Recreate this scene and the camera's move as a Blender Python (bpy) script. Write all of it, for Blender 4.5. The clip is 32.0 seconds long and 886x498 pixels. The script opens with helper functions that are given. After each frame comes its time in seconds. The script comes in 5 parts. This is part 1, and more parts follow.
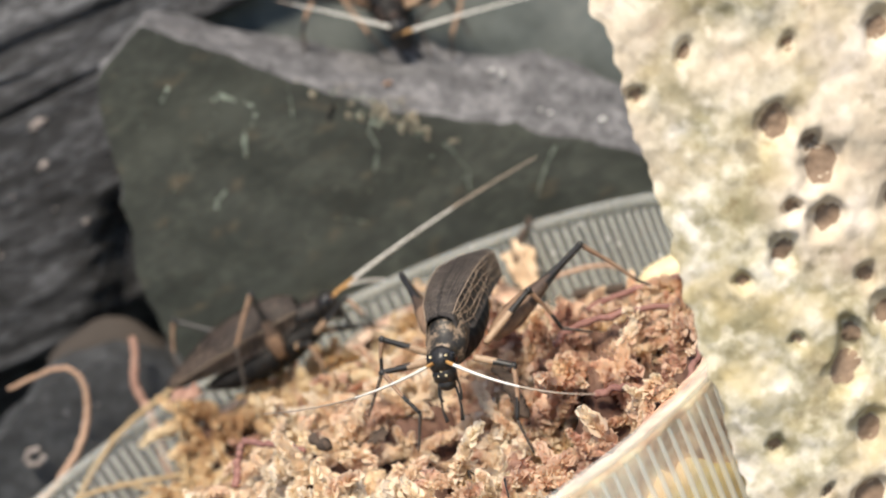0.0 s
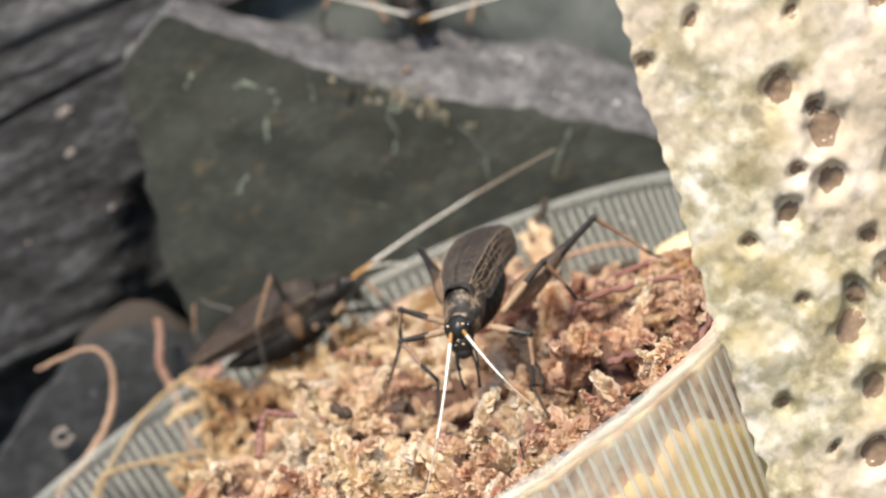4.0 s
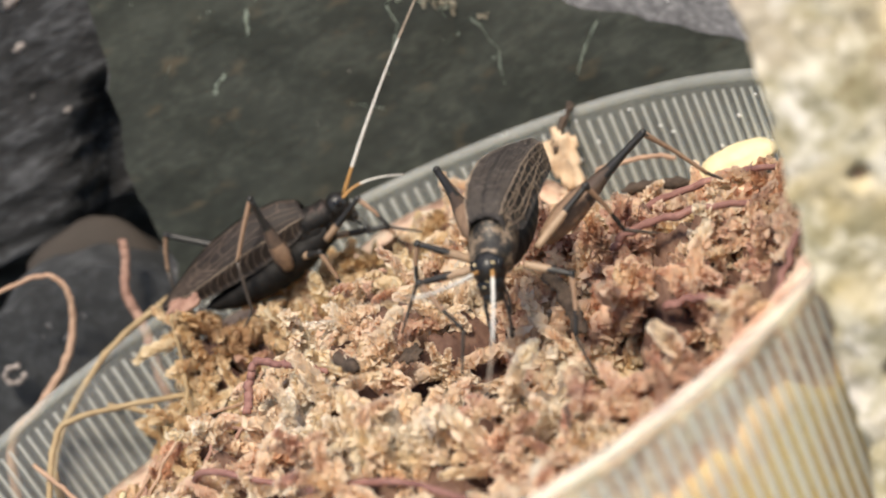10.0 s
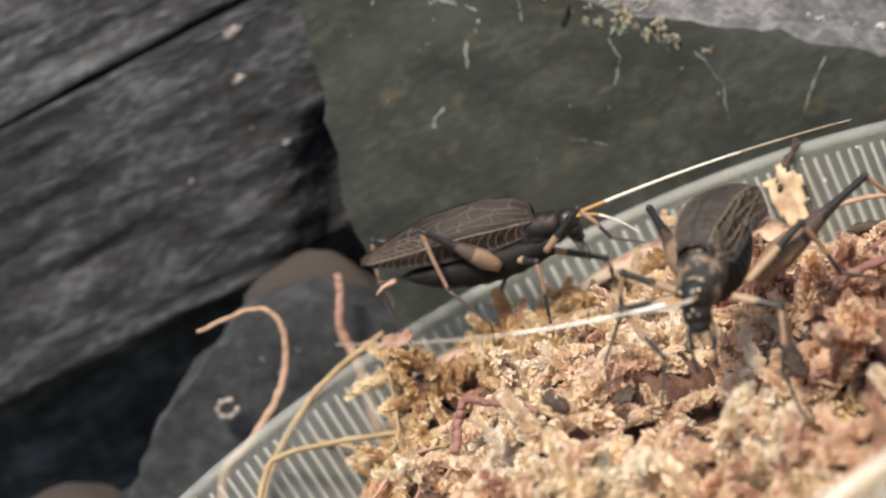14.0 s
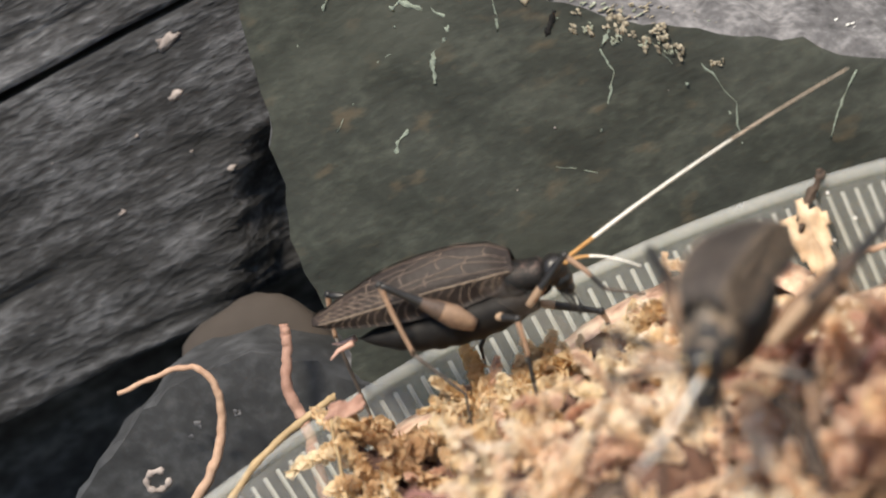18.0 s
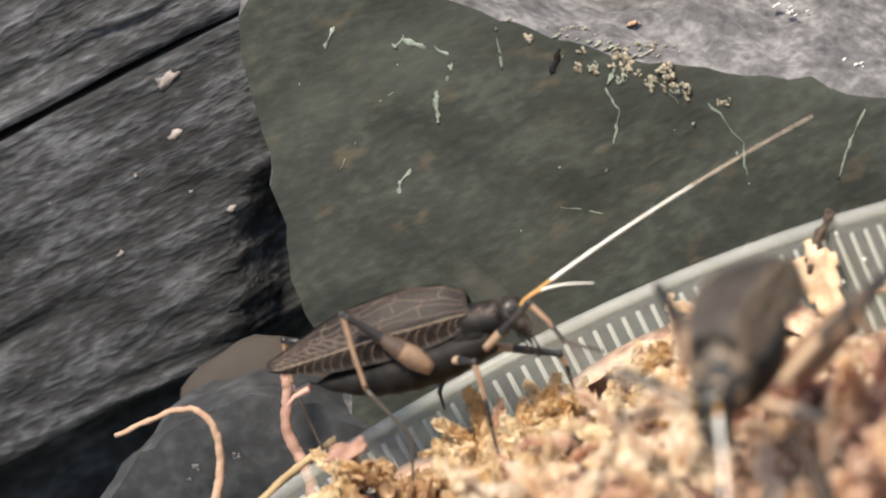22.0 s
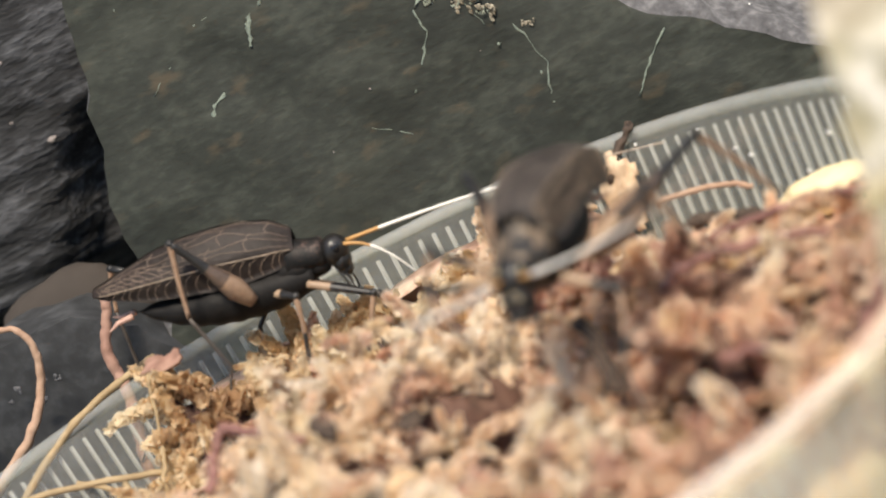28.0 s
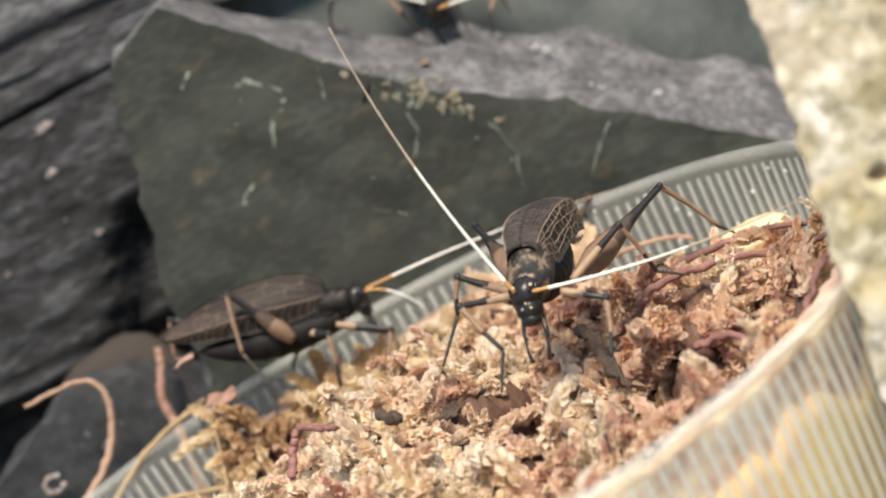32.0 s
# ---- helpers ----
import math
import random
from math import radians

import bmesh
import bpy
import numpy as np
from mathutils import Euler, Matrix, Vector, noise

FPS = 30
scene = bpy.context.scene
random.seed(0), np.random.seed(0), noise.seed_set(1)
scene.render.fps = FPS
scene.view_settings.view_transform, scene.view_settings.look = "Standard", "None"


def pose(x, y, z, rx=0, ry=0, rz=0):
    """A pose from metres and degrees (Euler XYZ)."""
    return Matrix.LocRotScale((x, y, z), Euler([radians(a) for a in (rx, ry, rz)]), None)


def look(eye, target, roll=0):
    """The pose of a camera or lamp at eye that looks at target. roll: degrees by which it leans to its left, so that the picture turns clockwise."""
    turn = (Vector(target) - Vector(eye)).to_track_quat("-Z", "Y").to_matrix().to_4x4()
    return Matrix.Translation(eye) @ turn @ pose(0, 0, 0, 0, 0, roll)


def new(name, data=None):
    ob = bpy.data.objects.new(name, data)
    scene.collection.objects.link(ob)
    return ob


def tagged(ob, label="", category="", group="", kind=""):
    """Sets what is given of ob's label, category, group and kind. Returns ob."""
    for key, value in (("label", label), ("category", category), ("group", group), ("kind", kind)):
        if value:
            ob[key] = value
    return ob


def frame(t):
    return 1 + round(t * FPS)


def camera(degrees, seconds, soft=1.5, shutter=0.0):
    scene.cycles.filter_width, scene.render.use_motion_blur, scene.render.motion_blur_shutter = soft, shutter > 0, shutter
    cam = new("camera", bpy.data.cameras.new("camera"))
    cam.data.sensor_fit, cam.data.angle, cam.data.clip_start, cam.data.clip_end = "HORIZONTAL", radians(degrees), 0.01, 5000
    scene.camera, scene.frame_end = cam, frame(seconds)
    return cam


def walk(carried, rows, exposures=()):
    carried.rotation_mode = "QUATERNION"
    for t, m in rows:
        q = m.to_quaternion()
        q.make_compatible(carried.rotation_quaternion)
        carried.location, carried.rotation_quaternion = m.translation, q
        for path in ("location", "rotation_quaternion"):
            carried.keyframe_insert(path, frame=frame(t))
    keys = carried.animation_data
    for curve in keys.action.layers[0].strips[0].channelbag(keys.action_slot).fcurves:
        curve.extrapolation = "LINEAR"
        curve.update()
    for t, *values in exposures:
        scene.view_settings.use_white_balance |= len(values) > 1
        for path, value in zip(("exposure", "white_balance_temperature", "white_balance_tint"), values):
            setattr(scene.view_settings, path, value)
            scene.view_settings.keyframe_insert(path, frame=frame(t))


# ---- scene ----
MM = 0.001

# ---- camera and its walk ----
cam = camera(20.0, 32.0, soft=1.9)
cam.data.dof.use_dof = True
cam.data.dof.focus_distance = 0.206
cam.data.dof.aperture_fstop = 36.0
PATH = [
    (0, pose(0.04835, -0.21509, 0.07973, 74.718, 26.836, 1.339)),
    (0.5, pose(0.04935, -0.21586, 0.07997, 75.220, 27.044, 1.483)),
    (1, pose(0.04891, -0.21734, 0.07967, 75.050, 27.053, 1.377)),
    (1.5, pose(0.04691, -0.21949, 0.07855, 74.907, 27.103, 1.321)),
    (2, pose(0.04673, -0.22048, 0.07798, 75.013, 27.250, 1.512)),
    (2.5, pose(0.04747, -0.22189, 0.07882, 75.041, 27.185, 1.457)),
    (4.5, pose(0.04800, -0.22189, 0.07669, 75.524, 27.217, 1.946)),
    (5, pose(0.04918, -0.22382, 0.07798, 75.462, 27.150, 1.942)),
    (5.5, pose(0.04892, -0.22448, 0.07599, 75.501, 27.219, 1.880)),
    (6, pose(0.04871, -0.22230, 0.07657, 74.937, 27.425, 1.632)),
    (6.5, pose(0.04771, -0.21675, 0.07285, 75.279, 27.632, 2.047)),
    (7, pose(0.04676, -0.20898, 0.07067, 75.165, 27.799, 2.324)),
    (7.5, pose(0.04605, -0.20192, 0.06960, 75.007, 27.743, 2.149)),
    (8, pose(0.04412, -0.19391, 0.06950, 74.889, 27.475, 1.954)),
    (8.5, pose(0.04333, -0.19108, 0.07111, 74.565, 27.152, 1.509)),
    (9, pose(0.04221, -0.18910, 0.07466, 71.551, 27.142, 1.071)),
    (9.5, pose(0.04122, -0.18705, 0.07536, 71.119, 27.087, 0.648)),
    (10, pose(0.03933, -0.18640, 0.07545, 71.749, 27.054, 0.493)),
    (10.5, pose(0.04097, -0.18566, 0.07443, 72.169, 27.096, 0.627)),
    (11, pose(0.04105, -0.18669, 0.07320, 72.196, 27.024, 0.136)),
    (11.5, pose(0.04661, -0.18690, 0.07888, 70.589, 26.778, 0.695)),
    (12, pose(0.04555, -0.18405, 0.08392, 69.823, 26.210, 0.302)),
    (12.5, pose(0.04038, -0.18217, 0.07556, 73.086, 26.722, 1.141)),
    (13, pose(0.03851, -0.18255, 0.07586, 73.545, 26.740, 2.790)),
    (13.5, pose(0.03795, -0.18512, 0.07607, 74.916, 27.379, 5.837)),
    (14, pose(0.04005, -0.18167, 0.07282, 75.567, 27.726, 6.688)),
    (14.5, pose(0.03889, -0.18370, 0.07504, 75.455, 27.736, 6.048)),
    (16.5, pose(0.04350, -0.16861, 0.06593, 76.266, 28.204, 7.993)),
    (17, pose(0.04358, -0.15928, 0.06991, 75.312, 27.931, 8.017)),
    (17.5, pose(0.04144, -0.15186, 0.06812, 75.589, 27.959, 7.886)),
    (18, pose(0.03994, -0.14602, 0.06605, 75.816, 28.004, 7.853)),
    (18.5, pose(0.03952, -0.14595, 0.06619, 75.923, 27.930, 7.661)),
    (19, pose(0.03930, -0.14653, 0.06612, 76.008, 27.948, 7.594)),
    (19.5, pose(0.03839, -0.14721, 0.06572, 75.987, 27.924, 7.683)),
    (20, pose(0.03757, -0.14853, 0.06510, 76.335, 27.992, 7.694)),
    (20.5, pose(0.03894, -0.14823, 0.06350, 76.498, 28.140, 8.095)),
    (21, pose(0.03859, -0.14563, 0.06341, 76.542, 28.160, 7.900)),
    (21.5, pose(0.03876, -0.14453, 0.06390, 77.009, 27.850, 7.985)),
    (22, pose(0.03822, -0.14394, 0.06469, 77.077, 27.778, 7.783)),
    (22.5, pose(0.03800, -0.14441, 0.06480, 76.451, 27.837, 7.764)),
    (23, pose(0.03724, -0.14533, 0.06390, 76.396, 28.061, 8.045)),
    (23.5, pose(0.03733, -0.14543, 0.06351, 76.616, 28.169, 8.530)),
    (24, pose(0.03653, -0.14611, 0.06335, 76.506, 28.160, 8.465)),
    (24.5, pose(0.03714, -0.14645, 0.06313, 76.014, 28.328, 8.625)),
    (25, pose(0.03965, -0.14694, 0.06312, 75.489, 28.124, 7.658)),
    (25.5, pose(0.04531, -0.14841, 0.06386, 74.359, 27.894, 5.264)),
    (27.5, pose(0.04347, -0.14960, 0.05706, 74.900, 28.511, 4.585)),
    (28, pose(0.03992, -0.15021, 0.05789, 75.482, 27.836, 4.148)),
    (28.5, pose(0.04167, -0.15604, 0.05926, 76.204, 28.157, 5.077)),
    (29, pose(0.04272, -0.16545, 0.06220, 76.572, 28.358, 5.350)),
    (29.5, pose(0.04293, -0.17402, 0.06442, 76.709, 28.334, 5.502)),
    (30, pose(0.04307, -0.18319, 0.06698, 75.922, 28.195, 4.854)),
    (30.5, pose(0.04405, -0.19259, 0.06814, 76.265, 28.294, 5.079)),
    (31, pose(0.04245, -0.19607, 0.06957, 76.320, 28.237, 5.307)),
    (31.5, pose(0.03822, -0.19671, 0.06739, 76.802, 29.208, 4.030)),
    (32, pose(0.02959, -0.19833, 0.06538, 77.319, 28.770, -0.442))
]
EXPOSURES = [(t, e, 6800, 10) for t, e in ((0, 0.82), (6, 0.8), (7, 0.78), (8.5, 0.72), (10, 0.64), (11, 0.72), (12.5, 0.74), (13.5, 0.75), (17, 0.8), (19, 1.02), (23, 1.12), (24, 0.95), (25, 0.7), (28, 0.76), (32, 0.8))]
walk(cam, PATH, EXPOSURES)

# ---- world and sun ----
SUN_ELEVATION, SUN_TURN = 54.0, 8.0   # degrees; the sun stands high in front of the dish
world = bpy.data.worlds.new("sky")
world.use_nodes = True
scene.world = world
sky = world.node_tree.nodes.new("ShaderNodeTexSky")
sky.sky_type, sky.sun_disc = "NISHITA", False
sky.sun_elevation, sky.sun_rotation = radians(SUN_ELEVATION), radians(90 + SUN_TURN)
background = world.node_tree.nodes["Background"]
background.inputs["Strength"].default_value = 0.12
world.node_tree.links.new(sky.outputs["Color"], background.inputs["Color"])
sun_data = bpy.data.lights.new("sun", "SUN")
sun_data.energy, sun_data.angle, sun_data.color = 3.25, radians(14), (1.0, 0.91, 0.78)
sun = new("sun", sun_data)
_e, _a = radians(SUN_ELEVATION), radians(SUN_TURN)
sun.matrix_world = look((0.5 * math.cos(_e) * math.sin(_a), -0.5 * math.cos(_e) * math.cos(_a), 0.5 * math.sin(_e)), (0, 0, 0))

# ---- materials ----
def material(name, stops, scale=300.0, detail=8.0, rough=0.8, bump=0.3, bump_scale=None, metal=0.0, stretch=(1, 1, 1),
             fine=0.35, spec=0.5, vary=0.0, coords="Object", bump_depth=0.0004, through_light=0.0, blotches=()):
    """A procedural surface: two noises, coarse and fine, through a colour ramp, with relief from the fine one.
    blotches: stains (colour, scale, from, to, strength) laid over the ramp where a noise of that scale rises past from."""
    m = bpy.data.materials.new(name)
    m.use_nodes = True
    nt = m.node_tree
    n, l = nt.nodes, nt.links
    bsdf = n["Principled BSDF"]
    tc = n.new("ShaderNodeTexCoord")
    mp = n.new("ShaderNodeMapping")
    mp.inputs["Scale"].default_value = stretch
    if coords == "World":
        l.new(n.new("ShaderNodeNewGeometry").outputs["Position"], mp.inputs["Vector"])
    else:
        l.new(tc.outputs[coords], mp.inputs["Vector"])
    a = n.new("ShaderNodeTexNoise")
    a.inputs["Scale"].default_value, a.inputs["Detail"].default_value, a.inputs["Roughness"].default_value = scale, detail, 0.6
    b = n.new("ShaderNodeTexNoise")
    b.inputs["Scale"].default_value, b.inputs["Detail"].default_value = (bump_scale or scale * 5), 6
    for q in (a, b):
        l.new(mp.outputs["Vector"], q.inputs["Vector"])
    mix = n.new("ShaderNodeMix")
    mix.inputs["Factor"].default_value = fine
    l.new(a.outputs["Fac"], mix.inputs["A"])
    l.new(b.outputs["Fac"], mix.inputs["B"])
    value = mix.outputs["Result"]
    if vary:
        info = n.new("ShaderNodeObjectInfo")
        isl = n.new("ShaderNodeNewGeometry")
        add = n.new("ShaderNodeMath")
        add.operation = "ADD"
        l.new(info.outputs["Random"], add.inputs[0])
        l.new(isl.outputs["Random Per Island"], add.inputs[1])
        fr = n.new("ShaderNodeMath")
        fr.operation = "FRACT"
        l.new(add.outputs[0], fr.inputs[0])
        ma = n.new("ShaderNodeMath")
        ma.operation = "MULTIPLY_ADD"
        ma.inputs[1].default_value, ma.inputs[2].default_value = vary, -vary / 2
        l.new(fr.outputs[0], ma.inputs[0])
        ad = n.new("ShaderNodeMath")
        ad.operation = "ADD"
        l.new(ma.outputs[0], ad.inputs[0])
        l.new(value, ad.inputs[1])
        value = ad.outputs[0]
    ramp = n.new("ShaderNodeValToRGB")
    e = ramp.color_ramp.elements
    while len(e) > 1:
        e.remove(e[0])
    e[0].position, e[0].color = stops[0][0], (*stops[0][1], 1)
    for pos, col in stops[1:]:
        e.new(pos).color = (*col, 1)
    l.new(value, ramp.inputs["Fac"])
    paint = ramp.outputs["Color"]
    for k, (colour, size, low_end, high_end, strength) in enumerate(blotches):
        shift = n.new("ShaderNodeVectorMath")
        shift.operation = "ADD"
        shift.inputs[1].default_value = (0.37 * (k + 1), 0.11 * (k + 2), 0.23)
        l.new(mp.outputs["Vector"], shift.inputs[0])
        spot = n.new("ShaderNodeTexNoise")
        spot.inputs["Scale"].default_value, spot.inputs["Detail"].default_value = size, 4
        l.new(shift.outputs[0], spot.inputs["Vector"])
        span = n.new("ShaderNodeMapRange")
        span.inputs["From Min"].default_value, span.inputs["From Max"].default_value, span.inputs["To Max"].default_value = low_end, high_end, strength
        l.new(spot.outputs["Fac"], span.inputs["Value"])
        over = n.new("ShaderNodeMix")
        over.data_type = "RGBA"
        over.inputs["B"].default_value = (*colour, 1)
        l.new(span.outputs["Result"], over.inputs["Factor"])
        l.new(paint, over.inputs["A"])
        paint = over.outputs["Result"]
    l.new(paint, bsdf.inputs["Base Color"])
    bsdf.inputs["Roughness"].default_value, bsdf.inputs["Metallic"].default_value = rough, metal
    bsdf.inputs["Specular IOR Level"].default_value = spec
    if through_light:
        thin = n.new("ShaderNodeBsdfTranslucent")
        l.new(paint, thin.inputs["Color"])
        both = n.new("ShaderNodeMixShader")
        both.inputs["Fac"].default_value = through_light
        l.new(bsdf.outputs[0], both.inputs[1])
        l.new(thin.outputs[0], both.inputs[2])
        l.new(both.outputs[0], n["Material Output"].inputs["Surface"])
    if bump:
        bp = n.new("ShaderNodeBump")
        bp.inputs["Strength"].default_value, bp.inputs["Distance"].default_value = bump, bump_depth
        l.new(mix.outputs["Result"], bp.inputs["Height"])
        l.new(bp.outputs["Normal"], bsdf.inputs["Normal"])
    return m


def simple(name, lo, hi, **kw):
    return material(name, [(0.3, lo), (0.7, hi)], **kw)


SLATE = material("slate_face", [(0.28, (0.011, 0.0132, 0.0105)), (0.5, (0.028, 0.0325, 0.026)), (0.72, (0.068, 0.075, 0.06))], scale=230, bump_scale=1300, rough=0.8, bump=0.55, fine=0.4, stretch=(0.55, 1, 1.1), blotches=(((0.1, 0.075, 0.045), 420, 0.6, 0.72, 0.55), ((0.075, 0.082, 0.066), 90, 0.5, 0.75, 0.5)))
SLATE_TOP = material("slate_weathered_top", [(0.32, (0.045, 0.044, 0.046)), (0.5, (0.115, 0.113, 0.118)), (0.68, (0.25, 0.245, 0.25))], scale=300, bump_scale=1200, rough=0.9, bump=0.8)
WOOD = material("charred_weathered_wood", [(0.36, (0.01, 0.01, 0.01)), (0.5, (0.048, 0.048, 0.051)), (0.64, (0.154, 0.156, 0.166))], scale=380, bump_scale=1600, rough=0.85, bump=1.0, fine=0.4, stretch=(0.36, 1.0, 1.25), bump_depth=0.0009)
# The same charred wood, darkened: shade on the lower plank put into its colour.
WOOD_SHADED = material("shaded_charred_wood", [(0.36, (0.006, 0.006, 0.006)), (0.5, (0.025, 0.0252, 0.027)), (0.64, (0.096, 0.098, 0.105))], scale=380, bump_scale=1600, rough=0.85, bump=1.0, fine=0.4, stretch=(0.36, 1.0, 1.25), bump_depth=0.0009)
GROUND = material("dark_soil", [(0.3, (0.012, 0.011, 0.010)), (0.7, (0.05, 0.045, 0.04))], scale=60, bump_scale=500, rough=0.95, bump=1.0, bump_depth=0.001)
# Bed far darker than the leaves: shade of hollows and gaps in its colour.
MOSS_SHADED = material("shaded_dried_moss", [(0.25, (0.035, 0.016, 0.012)), (0.45, (0.1, 0.05, 0.035)), (0.6, (0.19, 0.11, 0.075)), (0.75, (0.34, 0.24, 0.16))], scale=130, bump_scale=1500, rough=0.8, bump=0.8, bump_depth=0.0006, fine=0.3)
CORK = material("porous_bark", [(0.35, (0.2, 0.155, 0.075)), (0.44, (0.4, 0.35, 0.22)), (0.53, (0.57, 0.52, 0.385)), (0.64, (0.79, 0.74, 0.66))], scale=240, bump_scale=1100, rough=0.95, bump=0.5, bump_depth=0.0005, fine=0.25, blotches=(((0.26, 0.23, 0.13), 420, 0.5, 0.6, 0.65), ((0.8, 0.74, 0.6), 500, 0.54, 0.66, 0.6), ((0.8, 0.66, 0.55), 60, 0.5, 0.62, 0.5), ((0.5, 0.4, 0.21), 130, 0.54, 0.64, 0.6), ((0.2, 0.16, 0.09), 330, 0.62, 0.7, 0.6)))
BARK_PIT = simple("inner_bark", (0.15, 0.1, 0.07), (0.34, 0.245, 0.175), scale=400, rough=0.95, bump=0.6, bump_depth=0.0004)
MOSS_SIDE = material("pressed_moss", [(0.34, (0.3, 0.15, 0.1)), (0.43, (0.62, 0.38, 0.27)), (0.52, (0.82, 0.58, 0.43)), (0.62, (0.93, 0.78, 0.6))], scale=260, bump_scale=900, rough=0.8, bump=0.8)
FOAM = material("yellow_foam", [(0.34, (0.85, 0.5, 0.15)), (0.46, (0.93, 0.65, 0.25)), (0.56, (0.95, 0.74, 0.36)), (0.66, (0.96, 0.83, 0.55))], scale=160, bump_scale=900, rough=0.85, bump=0.6, blotches=(((0.88, 0.6, 0.42), 140, 0.46, 0.6, 0.75), ((0.62, 0.38, 0.24), 260, 0.56, 0.68, 0.5)))
MOSS_LEAF = material("moss_leaf", [(0.3, (0.7, 0.44, 0.36)), (0.38, (0.86, 0.66, 0.52)), (0.46, (0.94, 0.79, 0.62)), (0.55, (0.97, 0.87, 0.72)), (0.67, (0.98, 0.93, 0.84))], scale=120, detail=3, bump_scale=600, rough=0.45, bump=0.25, vary=0.07, fine=0.2, blotches=(((0.88, 0.52, 0.28), 110, 0.55, 0.69, 0.35), ((0.68, 0.4, 0.32), 75, 0.58, 0.7, 0.25), ((0.92, 0.79, 0.52), 150, 0.54, 0.66, 0.4)), coords="World", through_light=0.5)
MOSS_BROWN = material("brown_moss_leaf", [(0.31, (0.48, 0.3, 0.17)), (0.4, (0.7, 0.5, 0.3)), (0.48, (0.83, 0.66, 0.43)), (0.58, (0.91, 0.8, 0.6))], scale=120, detail=3, bump_scale=600, rough=0.5, bump=0.25, vary=0.1, fine=0.2, blotches=(((0.66, 0.42, 0.16), 110, 0.5, 0.64, 0.6),), coords="World", through_light=0.5)
MOSS_RUSSET = material("russet_moss_leaf", [(0.32, (0.52, 0.28, 0.22)), (0.4, (0.72, 0.48, 0.37)), (0.48, (0.85, 0.65, 0.5)), (0.56, (0.91, 0.78, 0.61)), (0.67, (0.95, 0.9, 0.77))], scale=120, detail=3, bump_scale=600, rough=0.45, bump=0.25, vary=0.08, fine=0.2, blotches=(((0.86, 0.5, 0.27), 110, 0.53, 0.67, 0.5), ((0.62, 0.31, 0.23), 75, 0.57, 0.69, 0.35), ((0.92, 0.79, 0.52), 150, 0.53, 0.66, 0.5)), coords="World", through_light=0.5)
SLATE_GREY = material("grey_slate", [(0.25, (0.06, 0.07, 0.065)), (0.5, (0.11, 0.125, 0.12)), (0.75, (0.17, 0.18, 0.17))], scale=100, bump_scale=700, rough=0.85, bump=0.5)
SLATE_DARK = material("dark_grey_slate", [(0.3, (0.014, 0.015, 0.016)), (0.5, (0.038, 0.04, 0.043)), (0.7, (0.1, 0.105, 0.112))], scale=110, bump_scale=800, rough=0.65, bump=0.5)
PEBBLE = simple("brown_stone", (0.035, 0.028, 0.023), (0.066, 0.053, 0.044), scale=60, bump_scale=300, rough=0.9, bump=0.2)
VEIN_GOLD = simple("golden_wing_vein", (0.22, 0.165, 0.12), (0.5, 0.39, 0.29), scale=500, rough=0.5, bump=0)
VEIN_DARK = simple("dark_wing_vein", (0.1, 0.082, 0.07), (0.24, 0.195, 0.165), scale=500, rough=0.5, bump=0)
VEIN = simple("tan_wing_vein", (0.14, 0.1, 0.08), (0.3, 0.22, 0.165), scale=500, rough=0.55, bump=0)
TAN = simple("tan_leg", (0.2, 0.12, 0.075), (0.38, 0.25, 0.165), scale=500, rough=0.5, bump=0.2, bump_depth=0.00005)
TANLEG = simple("tan_femur", (0.13, 0.08, 0.055), (0.32, 0.21, 0.135), scale=700, rough=0.5, bump=0.2, bump_depth=0.00005)
BROWNLEG = simple("brown_femur", (0.04, 0.028, 0.022), (0.12, 0.08, 0.058), scale=700, rough=0.5, bump=0.2, bump_depth=0.00005)
PALE = simple("pale_leg", (0.26, 0.17, 0.11), (0.46, 0.33, 0.22), scale=500, rough=0.55, bump=0.2, bump_depth=0.00005)
TARSUS = simple("grey_brown_tarsus", (0.03, 0.024, 0.02), (0.09, 0.07, 0.056), scale=600, rough=0.5, bump=0.2, bump_depth=0.00005)
DARKLEG = simple("dark_leg", (0.008, 0.008, 0.009), (0.03, 0.028, 0.026), scale=600, rough=0.45, bump=0.2, bump_depth=0.00005)
WHITE = simple("white_antenna", (0.78, 0.75, 0.68), (0.9, 0.88, 0.82), scale=600, rough=0.5, bump=0)
ORANGE = simple("orange_antenna_base", (0.4, 0.2, 0.06), (0.58, 0.33, 0.12), scale=600, rough=0.5, bump=0)
GREYTIP = simple("pale_brown_antenna_tip", (0.36, 0.28, 0.21), (0.56, 0.46, 0.37), scale=600, rough=0.6, bump=0)
PINK = simple("pinkish_cercus", (0.45, 0.26, 0.2), (0.62, 0.4, 0.32), scale=600, rough=0.6, bump=0)
EYE = simple("glossy_black_eye", (0.005, 0.005, 0.006), (0.012, 0.012, 0.014), scale=600, rough=0.12, bump=0)
ROOT = simple("pale_brown_root", (0.3, 0.17, 0.11), (0.55, 0.38, 0.27), scale=350, rough=0.8, bump=0.5, bump_depth=0.0002)
ROOT_RED = simple("reddish_root", (0.22, 0.11, 0.08), (0.42, 0.26, 0.195), scale=350, rough=0.75, bump=0.5, bump_depth=0.0002)
STRAW = simple("straw", (0.26, 0.18, 0.09), (0.48, 0.36, 0.21), scale=350, rough=0.7, bump=0.4, bump_depth=0.0002)
RED_STEM = simple("red_brown_stem", (0.13, 0.05, 0.046), (0.38, 0.2, 0.165), scale=600, rough=0.7, bump=0.6, bump_depth=0.0002)
